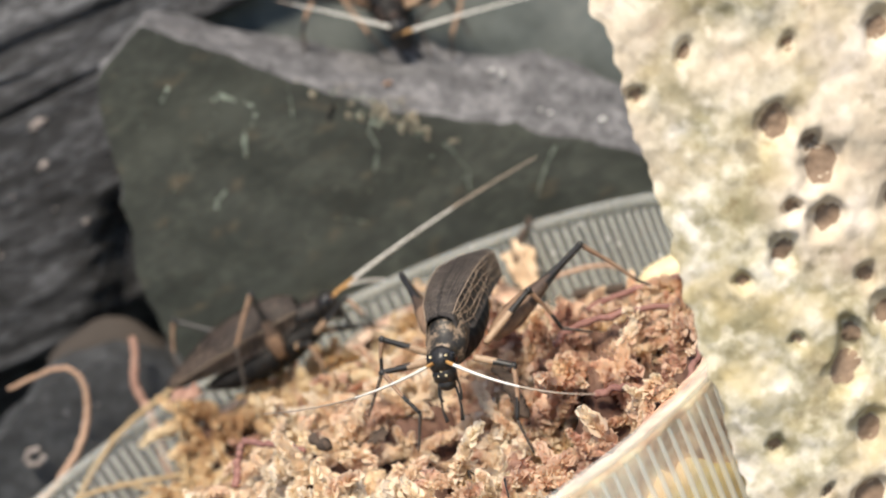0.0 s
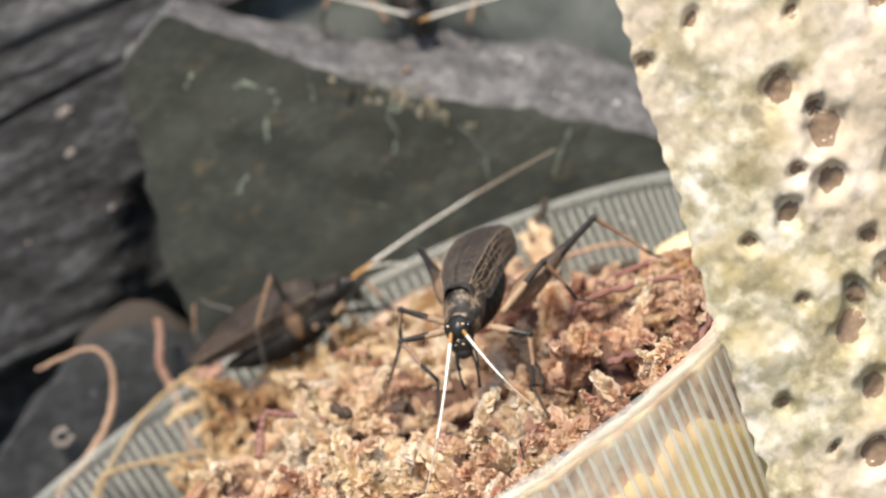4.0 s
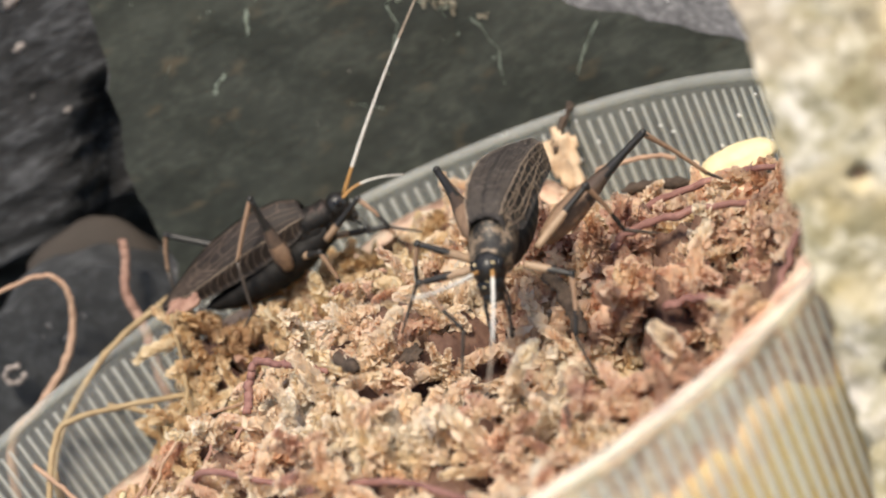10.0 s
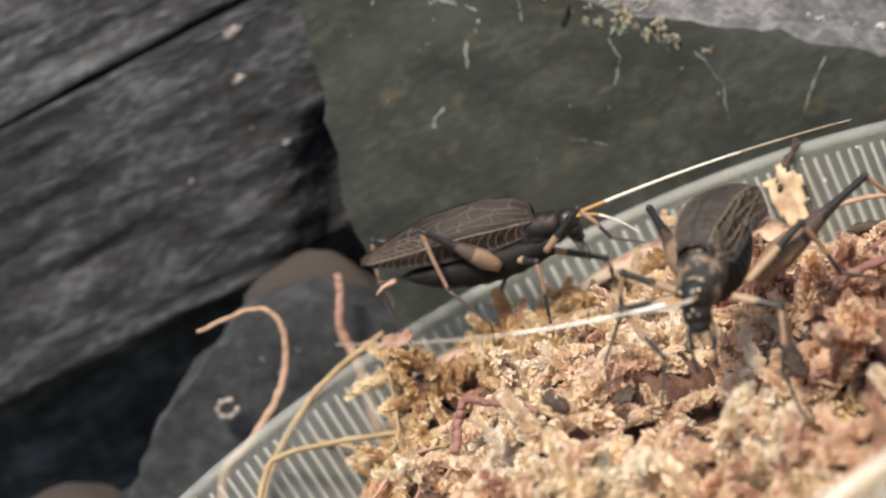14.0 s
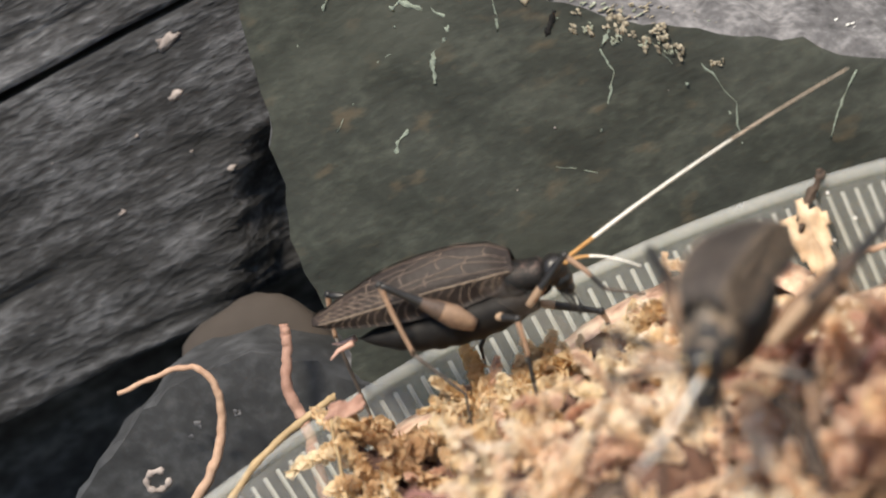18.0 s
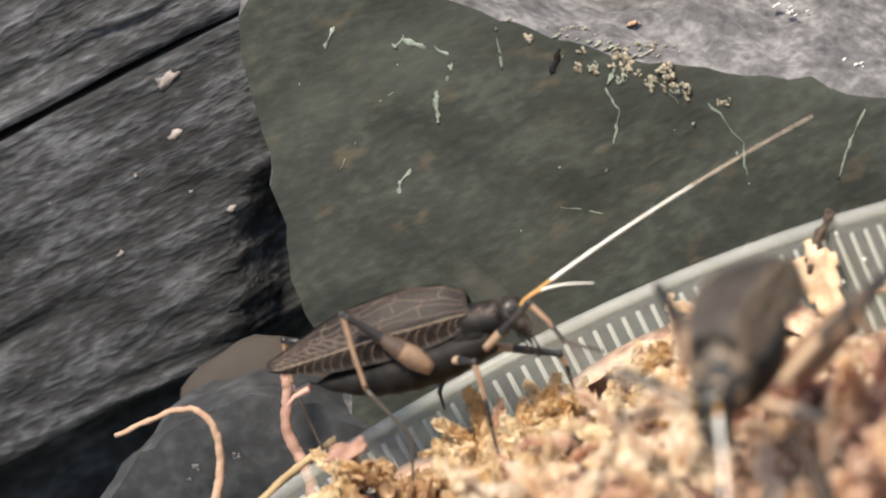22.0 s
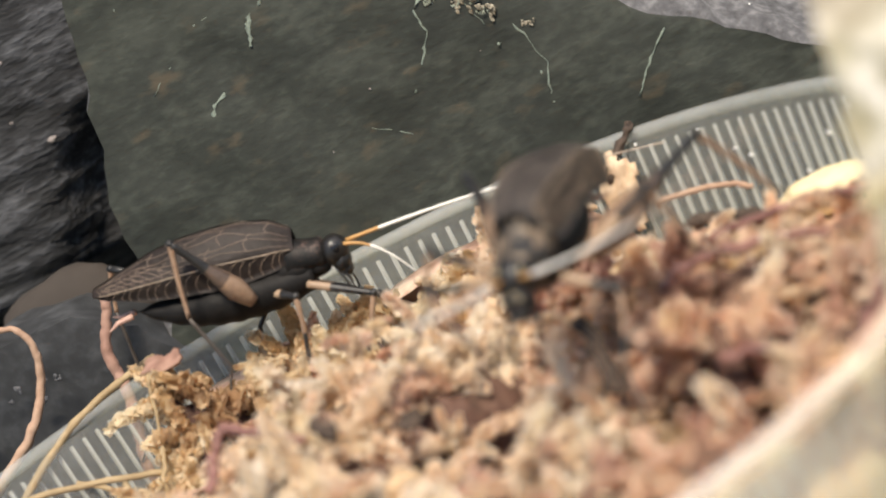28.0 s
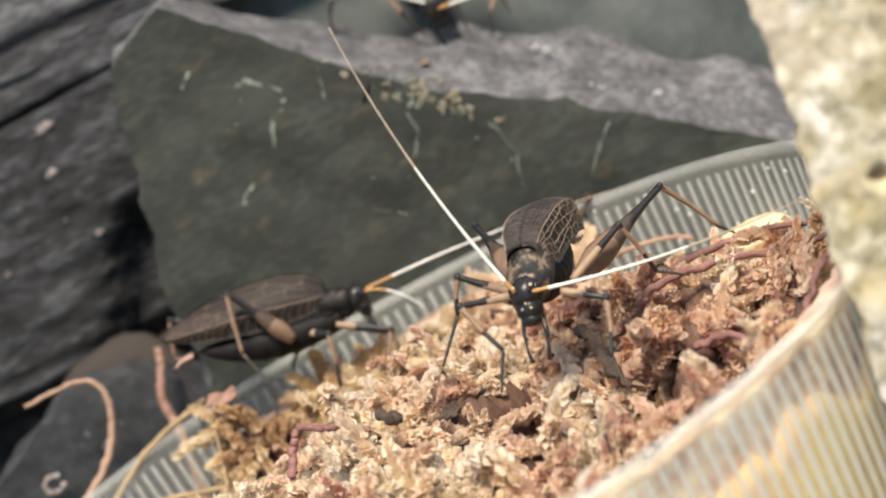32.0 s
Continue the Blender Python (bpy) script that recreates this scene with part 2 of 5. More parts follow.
TWIG = simple("dark_twig", (0.016, 0.011, 0.009), (0.13, 0.09, 0.065), scale=900, rough=0.9, bump=0.8, bump_depth=0.0003)
DEADLEAF = simple("pale_dead_leaf", (0.5, 0.33, 0.2), (0.76, 0.6, 0.42), scale=350, rough=0.75, bump=0.5, bump_depth=0.0003)
BUFF = simple("pale_yellow_chunk", (0.78, 0.62, 0.34), (0.9, 0.77, 0.5), scale=300, rough=0.8, bump=0.5, bump_depth=0.0003)
VEINSTONE = simple("pale_green_vein", (0.08, 0.097, 0.078), (0.34, 0.4, 0.33), scale=500, rough=0.85, bump=0.6)
LICHEN_GREEN = simple("pale_green_lichen", (0.16, 0.18, 0.13), (0.42, 0.45, 0.36), scale=600, rough=0.95, bump=0.8)
CRUST = simple("tan_crumbly_crust", (0.14, 0.12, 0.085), (0.46, 0.41, 0.31), scale=700, rough=0.95, bump=0.8, vary=0.3)
LICHEN = simple("white_lichen", (0.62, 0.62, 0.6), (0.85, 0.85, 0.82), scale=500, rough=0.95, bump=0.8)
FLECK = simple("pale_wood_fleck", (0.18, 0.15, 0.14), (0.38, 0.33, 0.3), scale=400, rough=0.9, bump=0.5)
CUTICLE_GLOSS = simple("glossy_black_cuticle", (0.006, 0.006, 0.006), (0.02, 0.018, 0.017), scale=900, rough=0.36, bump=0.35, bump_depth=0.0001)
BLACK = simple("black_cuticle", (0.005, 0.005, 0.005), (0.018, 0.016, 0.015), scale=700, rough=0.6, spec=0.18, bump=0.3, bump_depth=0.0001)
WING = simple("dark_wing_membrane", (0.026, 0.02, 0.018), (0.09, 0.072, 0.066), scale=420, rough=0.52, spec=0.3, bump=0.7, bump_depth=0.00015)
WING_GREY = simple("grey_wing_membrane", (0.036, 0.032, 0.03), (0.13, 0.115, 0.108), scale=420, rough=0.48, spec=0.4, bump=0.7, bump_depth=0.00015)


def plastic():
    m = bpy.data.materials.new("clear_cloudy_plastic")
    m.use_nodes = True
    nt = m.node_tree
    n, l = nt.nodes, nt.links
    out = n["Material Output"]
    bsdf = n["Principled BSDF"]
    bsdf.inputs["Base Color"].default_value = (0.86, 0.87, 0.84, 1)
    bsdf.inputs["Roughness"].default_value = 0.3
    clear = n.new("ShaderNodeBsdfTransparent")
    clear.inputs["Color"].default_value = (0.93, 0.94, 0.92, 1)
    noise_node = n.new("ShaderNodeTexNoise")
    noise_node.inputs["Scale"].default_value = 260
    tc = n.new("ShaderNodeTexCoord")
    l.new(tc.outputs["Object"], noise_node.inputs["Vector"])
    ramp = n.new("ShaderNodeMapRange")
    ramp.inputs["To Min"].default_value, ramp.inputs["To Max"].default_value = PLASTIC_RANGE
    l.new(noise_node.outputs["Fac"], ramp.inputs["Value"])
    mix = n.new("ShaderNodeMixShader")
    l.new(ramp.outputs["Result"], mix.inputs["Fac"])
    l.new(clear.outputs[0], mix.inputs[1])
    l.new(bsdf.outputs[0], mix.inputs[2])
    l.new(mix.outputs[0], out.inputs["Surface"])
    return m


PLASTIC_RANGE = (0.05, 0.12)
PLASTIC = plastic()
PLASTIC_RANGE = (0.15, 0.3)
PLASTIC_RIM = plastic()
PLASTIC_RANGE = (0.01, 0.04)
PLASTIC_BAND = plastic()
PLASTIC_RANGE = (0.36, 0.54)
PLASTIC_RIB = plastic()


# ---- mesh helpers ----
def mesh_object(name, bm, mat, parent=None, label="", smooth=True):
    me = bpy.data.meshes.new(name)
    bm.normal_update()
    bm.to_mesh(me)
    bm.free()
    for m in (mat if isinstance(mat, (list, tuple)) else [mat]):
        me.materials.append(m)
    if smooth:
        me.polygons.foreach_set("use_smooth", [True] * len(me.polygons))
    ob = new(name, me)
    if parent is not None:
        ob.parent = parent
    if label:
        tagged(ob, label)
    return ob


def part(name, bm, mat, parent, label="", smooth=True):
    return mesh_object(name, bm, mat, parent, label, smooth)


def fbm(p, s, octaves=4):
    return noise.fractal(Vector(p) * s, 1.0, 2.0, octaves)


def tube(bm, points, radii, sides=8, caps=True):
    """A round tube through the points with a radius at each."""
    pts = [Vector(p) for p in points]
    rings = []
    side = None
    for i, p in enumerate(pts):
        d = (pts[min(i + 1, len(pts) - 1)] - pts[max(i - 1, 0)]).normalized()
        if side is None:
            side = d.orthogonal().normalized()
        else:
            side = (side - d * side.dot(d))
            side = side.normalized() if side.length > 1e-9 else d.orthogonal().normalized()
        other = d.cross(side)
        r = radii[i] if isinstance(radii, (list, tuple)) else radii
        rings.append([bm.verts.new(p + (side * math.cos(a) + other * math.sin(a)) * r) for a in [2 * math.pi * k / sides for k in range(sides)]])
    for a, b in zip(rings, rings[1:]):
        for k in range(sides):
            bm.faces.new((a[k], a[(k + 1) % sides], b[(k + 1) % sides], b[k]))
    if caps:
        bm.faces.new(rings[0][::-1])
        bm.faces.new(rings[-1])
    return rings


def lathe(bm, profile, segments=180, close=True):
    rings = []
    for k in range(segments):
        a = 2 * math.pi * k / segments
        rings.append([bm.verts.new((r * math.cos(a), r * math.sin(a), z)) for r, z in profile])
    n = len(profile)
    for k in range(segments):
        a, b = rings[k], rings[(k + 1) % segments]
        for i in range(n if close else n - 1):
            j = (i + 1) % n
            bm.faces.new((a[i], b[i], b[j], a[j]))


# ---- ground ----
def build_ground():
    bm = bmesh.new()
    xs = [-4.0, -1.2, -0.45, -0.3] + [-0.2 + 0.008 * i for i in range(51)] + [0.3, 0.45, 1.2, 4.0]
    grid = [[bm.verts.new((x, y, -0.0066 + (0.0022 * fbm((x, y, 0), 40) - 0.0022 if abs(x) < 0.25 and abs(y) < 0.25 and math.hypot(x, y) > 0.05 else -0.0005))) for x in xs] for y in xs]
    for j in range(len(xs) - 1):
        for i in range(len(xs) - 1):
            bm.faces.new((grid[j][i], grid[j][i + 1], grid[j + 1][i + 1], grid[j + 1][i]))
    tagged(mesh_object("ground", bm, GROUND), "dark damp soil under the dish and timber", "ground", kind="structure")


build_ground()


# ---- charred timber behind ----
def rough_block(bm, size, cuts, amount, scale, seed):
    """A box cut into a grid and worn by noise."""
    bmesh.ops.create_cube(bm, size=1.0)
    sx, sy, sz = size
    for axis, c in zip((0, 1, 2), cuts):
        for k in range(1, c):
            co = [0, 0, 0]
            co[axis] = -0.5 + k / c
            no = [0, 0, 0]
            no[axis] = 1
            bmesh.ops.bisect_plane(bm, geom=bm.verts[:] + bm.edges[:] + bm.faces[:], plane_co=co, plane_no=no)
    for v in bm.verts:
        v.co = Vector((v.co.x * sx, v.co.y * sy, v.co.z * sz))
    for v in bm.verts:
        d = v.co.normalized()
        if abs(v.co.z) < 0.46 * sz:
            v.co.y -= math.copysign(0.0011, v.co.y) * max(0.0, noise.noise((v.co.x * 38 + seed, seed, v.co.z * 640)) - 0.25) * 2.0
        v.co += d * amount * noise.fractal(Vector((v.co.x * 0.35, v.co.y, v.co.z * 2)) * scale + Vector((seed, 0, 0)), 1.0, 2.0, 4)


def build_timber():
    for z0, z1, y, seed in ((-0.007, 0.0205, 0.092, 21), (0.0215, 0.0475, 0.0618, 1), (0.0482, 0.078, 0.0625, 5), (0.0787, 0.108, 0.0625, 9), (0.1087, 0.14, 0.0625, 12)):
        bm = bmesh.new()
        x1 = -0.014 if seed == 1 else 0.13
        rough_block(bm, (x1 + 0.17, 0.03, z1 - z0), (76, 4, 36), 0.0013, 180, seed)
        if seed == 1:   # the lower corner beside the slate is burnt away
            for v in bm.verts:
                x, z = v.co.x / MM + (x1 - 0.17) / 2 / MM, v.co.z / MM + (z0 + z1) / 2 / MM
                gone = min((x + 33.5 - (z - 22) * 0.68 + 1.5 * noise.noise((x * 0.3, z * 0.3, 4.0))) / 2.5, (35.0 - z) / 2.5)
                if v.co.y < 0.004 and gone > 0:
                    v.co.y += 0.0055 * min(1.0, gone)
        ob = mesh_object("plank", bm, WOOD_SHADED if seed == 1 else WOOD)
        ob.location = ((x1 - 0.17) / 2, y + 0.015, (z0 + z1) / 2)
        tagged(ob, "weathered dark grey charred wooden plank with coarse grain", "plank", group="stacked planks")


build_timber()


# ---- slate ----
def slab(name, outline, back_shift, mats, label, category, wear=0.0006, seed=0, rise=None):
    """A broken slab: front outline (x, y, z) pushed back by a shift."""
    bm = bmesh.new()
    n = len(outline)
    def dense(pts):
        out = []
        for a, b in zip(pts, pts[1:] + pts[:1]):
            a, b = Vector(a), Vector(b)
            k = max(1, int((b - a).length / 0.0015))
            out += [a.lerp(b, i / k) for i in range(k)]
        return out
    ring = dense(outline)
    centre = sum(ring, Vector()) / len(ring)
    shift = Vector(back_shift)
    layers = 6
    rows = []
    for s in range(layers + 1):
        row = []
        for p in ring:
            q = p + shift * (s / layers)
            if rise:
                q.z += rise(p) * (s / layers) * (1 + 0.5 * math.sin(p.x * 500) * 0.3)
            q += (p - centre).normalized() * wear * noise.fractal(q * 300 + Vector((seed, 0, 0)), 1.0, 2.0, 4) * 1.5
            if s == 1:
                q -= shift * (0.09 + 0.05 * noise.noise(q * 400))
            row.append(bm.verts.new(q))
        rows.append(row)
    m = len(ring)
    for a, b in zip(rows, rows[1:]):
        for k in range(m):
            f = bm.faces.new((a[k], a[(k + 1) % m], b[(k + 1) % m], b[k]))
            f.material_index = 1
    # front and back faces, cut into a grid and given low relief
    for base, sign in ((rows[0], -1), (rows[-1], 1)):
        face = bm.faces.new(base)
        geom = [face] + list(face.edges) + list(face.verts)
        xs = [v.co.x for v in base]
        zs = [v.co.z for v in base]
        for lo, hi, axis in ((min(xs), max(xs), 0), (min(zs), max(zs), 2)):
            k = max(2, int((hi - lo) / (0.0014 if sign < 0 else 0.006)))
            for i in range(1, k):
                co, no = Vector(), Vector()
                co[axis], no[axis] = lo + (hi - lo) * i / k, 1
                out = bmesh.ops.bisect_plane(bm, geom=geom, plane_co=co, plane_no=no)
                geom = out["geom"]
        fixed = set(base)
        verts = {v for g in geom if isinstance(g, bmesh.types.BMFace) for v in g.verts} - fixed
        for v in verts:
            p = v.co.copy()
            d = 0.0007 * noise.fractal(Vector((p.x * 1.6, p.y, p.z * 0.7)) * 150 + Vector((seed, 3, 0)), 1.0, 2.0, 5)
            d += 0.0008 * noise.noise(Vector((p.x, p.y, p.z)) * 55 + Vector((seed, 8, 0)))
            near = min(1.0, min((p - q.co).length_squared for q in base) ** 0.5 / 0.0035)
            v.co += shift.normalized() * sign * d * near * (1 if sign < 0 else 0.3)
    bmesh.ops.recalc_face_normals(bm, faces=bm.faces[:])
    ob = mesh_object(name, bm, mats)
    ob.data.set_sharp_from_angle(angle=radians(38))
    return tagged(ob, label, category)


SLATE_OUTLINE = [(-8.3, 49, 51.9), (-14, 49, 49.9), (-15.9, 49, 47.1), (-21.7, 49, 25.9), (-24, 49, 6), (-21, 49, -7), (62, 49, -7), (48, 49, 2), (38.7, 49, 10.9), (22.6, 49, 23.9), (14.5, 49, 29.1), (6.3, 49, 36.2)]
slate = slab("slate_slab", [(x * MM, y * MM, z * MM) for x, y, z in SLATE_OUTLINE], (0.0, 0.012, -0.0005), [SLATE, SLATE_TOP],
             "dark green-grey slate slab with pale veins, standing against planks", "slate slab",
             rise=lambda p: 0.0075 * max(0.0, min(1.0, (p.x + 0.006) / 0.025)) if p.z > 0.004 else 0.0)
slab("slate_slab", [(x * MM, y * MM, z * MM) for x, y, z in [(-4, 66, -7), (70, 66, -7), (66, 66, 40), (50, 66, 70), (-2, 66, 74), (-6, 66, 40)]], (0.0, 0.008, 0.0), [SLATE_GREY, SLATE_GREY],
     "upright grey-green slate slab behind the veined one", "slate slab", seed=3)
low = slab("slate_slab", [(x * MM, y * MM, z * MM) for x, y, z in [(-75, 42, -7), (-18, 49.6, -7), (-19, 49.6, 11), (-25, 47.5, 17.5), (-29, 45.6, 21), (-36, 44, 22), (-46, 43, 18), (-56, 43, 10), (-76, 42, 5)]], (0.0, 0.010, 0.0), [SLATE_DARK, SLATE_DARK],
           "low dark grey slate fragment behind the dish", "slate slab", wear=0.0006, seed=7)


# ---- dish ----
R_RIM, Z_RIM, FLOOR = 0.045, 0.016, -0.006
def build_dish():
    dish = tagged(new("plastic_dish"), "round clear plastic dish with fine vertical ribs, filled with dried moss", "dish")
    bm = bmesh.new()
    ro, rb, th = R_RIM - 0.0006, 0.0416, 0.0008
    lathe(bm, [(0.001, FLOOR), (rb - 0.001, FLOOR), (rb, FLOOR + 0.0008), (ro, Z_RIM - 0.001), (ro - th, Z_RIM - 0.001), (rb - th, FLOOR + 0.0018), (rb - th - 0.001, FLOOR + 0.001), (0.001, FLOOR + 0.001)], close=True)
    part("shell", bm, PLASTIC, dish)
    bm = bmesh.new()
    lathe(bm, [(R_RIM - 0.0007 + 0.0005 * math.cos(a), Z_RIM - 0.0005 + 0.00055 * math.sin(a)) for a in [2 * math.pi * k / 10 for k in range(10)]])
    part("rim", bm, PLASTIC_RIM, dish, "rounded milky rim")
    bm = bmesh.new()
    lathe(bm, [(R_RIM - 0.0002, Z_RIM - 0.0006), (R_RIM - 0.0004, Z_RIM - 0.0015), (R_RIM - 0.00065, Z_RIM - 0.0015), (R_RIM - 0.00055, Z_RIM - 0.0006)])
    part("collar", bm, PLASTIC_BAND, dish, "smooth cloudy band under the rim")
    bm = bmesh.new()
    z0, z1 = FLOOR + 0.0015, Z_RIM - 0.0016
    r0, r1 = rb + 0.0001, rb + (ro - rb) * ((z1 - FLOOR) / (Z_RIM - FLOOR))
    for k in range(5):
        u = k / 4
        r = r0 + (r1 - r0) * u
        z = z0 + (z1 - z0) * u
        h = 0.00038 if k not in (0, 4) else 0.0001
        for s in (-1, 0, 1):
            bm.verts.new((r + (h if s == 0 else -0.0001), s * 0.0002, z))
    bm.verts.ensure_lookup_table()
    for k in range(4):
        for s in range(2):
            a = k * 3 + s
            bm.faces.new([bm.verts[i] for i in (a, a + 1, a + 4, a + 3)])
    first = part("rib", bm, PLASTIC_RIB, dish)
    n = 218
    for k in range(1, n):
        o = new("rib", first.data)
        o.parent = dish
        o.rotation_euler = (0, 0, 2 * math.pi * k / n)
    rng = random.Random(44)
    for _ in range(16):   # dust and crumbs stuck to the wall's inner side
        a, z = radians(rng.uniform(28, 82)), rng.uniform(9.5, 15.2)
        r = 41.6 + 2.8 * (z + 6) / 22 - 1.25
        bm = bmesh.new()
        bmesh.ops.create_icosphere(bm, subdivisions=2, radius=1.0)
        wide, tall = rng.uniform(0.12, 0.3), rng.uniform(0.08, 0.22)
        for v in bm.verts:
            q = v.co * (1 + 0.5 * noise.noise(v.co * 1.7 + Vector((z, a, 0))))
            v.co = Vector((q.x * 0.1, q.y * wide, q.z * tall)) * MM
        speck = part("speck", bm, LICHEN, dish, "pale crumb stuck to the clear wall")
        speck.matrix_basis = pose(r * math.cos(a) * MM, r * math.sin(a) * MM, z * MM, 0, 0, math.degrees(a))
    return dish


build_dish()


# ---- moss ----
MOSS_POINTS = [(16, -11, 10), (10.7, -13, 11), (13, -13, 9.5), (34, -2, 11), (31.5, 3, 14.5), (25.5, -2.5, 14.5), (5, -7, 17), (4.4, -1, 18.3),
               (1, -12, 16.5), (3, -8, 14), (2, 11, 16.5), (-4, 15, 15.5), (-15, 21, 13), (-14, 4, 13), (-19, 1, 12), (-28, 10, 8.5), (-30, 25, 7.5),
               (-24, 30, 10), (-19, 29, 16.5), (-15, 28, 14.5), (-11.5, 30, 15.5), (-8.5, 29, 12.8), (-2, 33, 12), (5, 41, 14.5), (-5, 36.5, 13), (0, 36.8, 14.8), (4.5, 36.8, 15.3), (8.5, 36.8, 16), (11.5, 36.4, 16.2), (14.5, 36, 12), (19, 38, 6.5), (25, 34, 5.5), (30, 30, 5.5), (36, 20, 7), (22, 20, 12), (24, 27, 9)]
MOSS_POINTS += [(30, 14, 12.5), (36, 5, 11.5), (38, -8, 11), (30, -20, 10), (15, -28, 9.5), (0, -32, 11), (-15, -28, 11), (-30, -15, 8), (8.6, -13, 13.5),
                (0, -20, 13.5), (-10, -12, 13.5), (14, 0, 13), (16, 8, 13.5), (-9, 7, 15.5), (-5, 11, 16), (-36, 0, 8.5), (-20, 15, 10), (-38, 15, 8)]


MOUND_EDGE = [(-19, -30), (-18, -14), (-16, -3), (-10.5, 8), (-2, 14), (9, 18), (22, 27)]


def beyond_mound(x, y):
    """How far a place lies outside the mound's far flank, in millimetres (negative on the mound)."""
    best = 1e9
    for (ax, ay), (bx, by) in zip(MOUND_EDGE, MOUND_EDGE[1:]):
        dx, dy = bx - ax, by - ay
        f = max(0.0, min(1.0, ((x - ax) * dx + (y - ay) * dy) / (dx * dx + dy * dy)))
        d = math.hypot(x - ax - f * dx, y - ay - f * dy)
        if d < abs(best):
            best = d if (dx * (y - ay) - dy * (x - ax)) > 0 else -d
    return best


def moss_level(x, y):
    """The smooth top of the moss in millimetres, between known heights."""
    top = low_sum = 0.0
    for px, py, pz in MOSS_POINTS:
        d2 = (x - px) ** 2 + (y - py) ** 2
        w = 1 / (d2 + 3.0) ** 2
        top += w * pz
        low_sum += w
    level = top / low_sum
    r = math.hypot(x, y)
    if y < 0 and r > 35.5:
        f = min(1.0, (r - 35.5) / 4) * min(1.0, -y / 6)
        level += (14.6 - level) * f * f * (3 - 2 * f)
    d = beyond_mound(x, y) + 1.5 * noise.noise((x * 0.25, y * 0.25, 1.3))
    f = max(0.0, min(1.0, (d + 1.0) / 5.0))
    back = max(0.0, min(1.0, (y - 19) / 6)) * max(0.0, min(1.0, (x + 24) / 4))
    level -= 5.0 * f * f * (3 - 2 * f) * (1 - 0.85 * back)
    level += 1.6 * math.exp(-((d + 3.5) / 3.0) ** 2) if x < 8 else 0.0
    return max(level, 8.2 - 0.12 * max(0.0, -20 - x))


PITS = [(5.6, -2.0, 3.4, 11.0), (7.0, -5.8, 2.7, 8.5), (13.2, -29.0, 2.0, 8.0), (7.2, 1.8, 2.2, 6.0), (8.6, -9.2, 2.0, 5.0), (3.4, 2.5, 2.4, 5.0), (12.6, -26.0, 2.2, 8.0), (8.5, -27.0, 1.8, 5.0), (27.0, -11.0, 2.0, 5.0), (8.0, -12.0, 1.9, 5.0), (-13.0, 27.0, 2.0, 3.0), (20.0, -14.0, 1.5, 2.5), (-2.0, -16.0, 1.6, 2.5)]
_pit_rng = random.Random(8)
PITS += [(_pit_rng.uniform(-14, 34), _pit_rng.uniform(-30, 16), _pit_rng.uniform(1.3, 2.5), _pit_rng.uniform(3.5, 7.0)) for _ in range(30)]


def heads(x, y):
    """How far a place lies from the middle of its head of moss, and from the crease beside it."""
    near = noise.voronoi((x * 0.15 + 0.35 * noise.noise((x * 0.2, y * 0.2, 3.0)), y * 0.17, 0.3))[0]
    return near[0], near[1] - near[0]


def moss_height(x, y):
    """The top of the moss in metres at a place in millimetres, with clumps and pits."""
    h = moss_level(x, y)
    edge = max(0.0, min(1.0, (41 - math.hypot(x, y)) / 4)) * (0.45 if (y > 14 and x > 14) or y > 33 else 1.0)
    h += edge * (2.4 * noise.noise((x * 0.19, y * 0.19, 4.1)) + 4.4 * noise.noise((x * 0.28, y * 0.28, 9.3)) + 5.0 * (0.4 - heads(x, y)[0]) + 2.0 * noise.noise((x * 0.62, y * 0.62, 2.7)) - 0.2)
    for px, py, r, depth in PITS:
        h -= depth * math.exp(-((x - px) ** 2 + (y - py) ** 2) / (r * r))
    return h * MM


def leaflet(rng, length, width, curl, cup):
    """Points of one cupped scale leaf with a soft tip, growing along +z and bending out to +x."""
    pts = []
    for k, wide in enumerate((0.62, 1.0, 0.92)):
        u = k / 2.8
        a = curl * u * u
        c = Vector((length * u * math.sin(a), 0, length * u * math.cos(a)))
        for s in (-1, 0, 1):
            w = s * width * wide * 0.5 * rng.uniform(0.85, 1.12)
            pts.append((c.x - (0 if s == 0 else cup * width * 0.5) + rng.uniform(-0.05, 0.05) * width, w, c.z + rng.uniform(-0.05, 0.05) * length))
    pts.append((length * 0.9 * math.sin(curl), rng.uniform(-0.2, 0.2) * width, length * 0.9 * math.cos(curl)))
    return pts


LEAF_FACES = [(0, 1, 4, 3), (1, 2, 5, 4), (3, 4, 7, 6), (4, 5, 8, 7), (6, 7, 9), (7, 8, 9)]


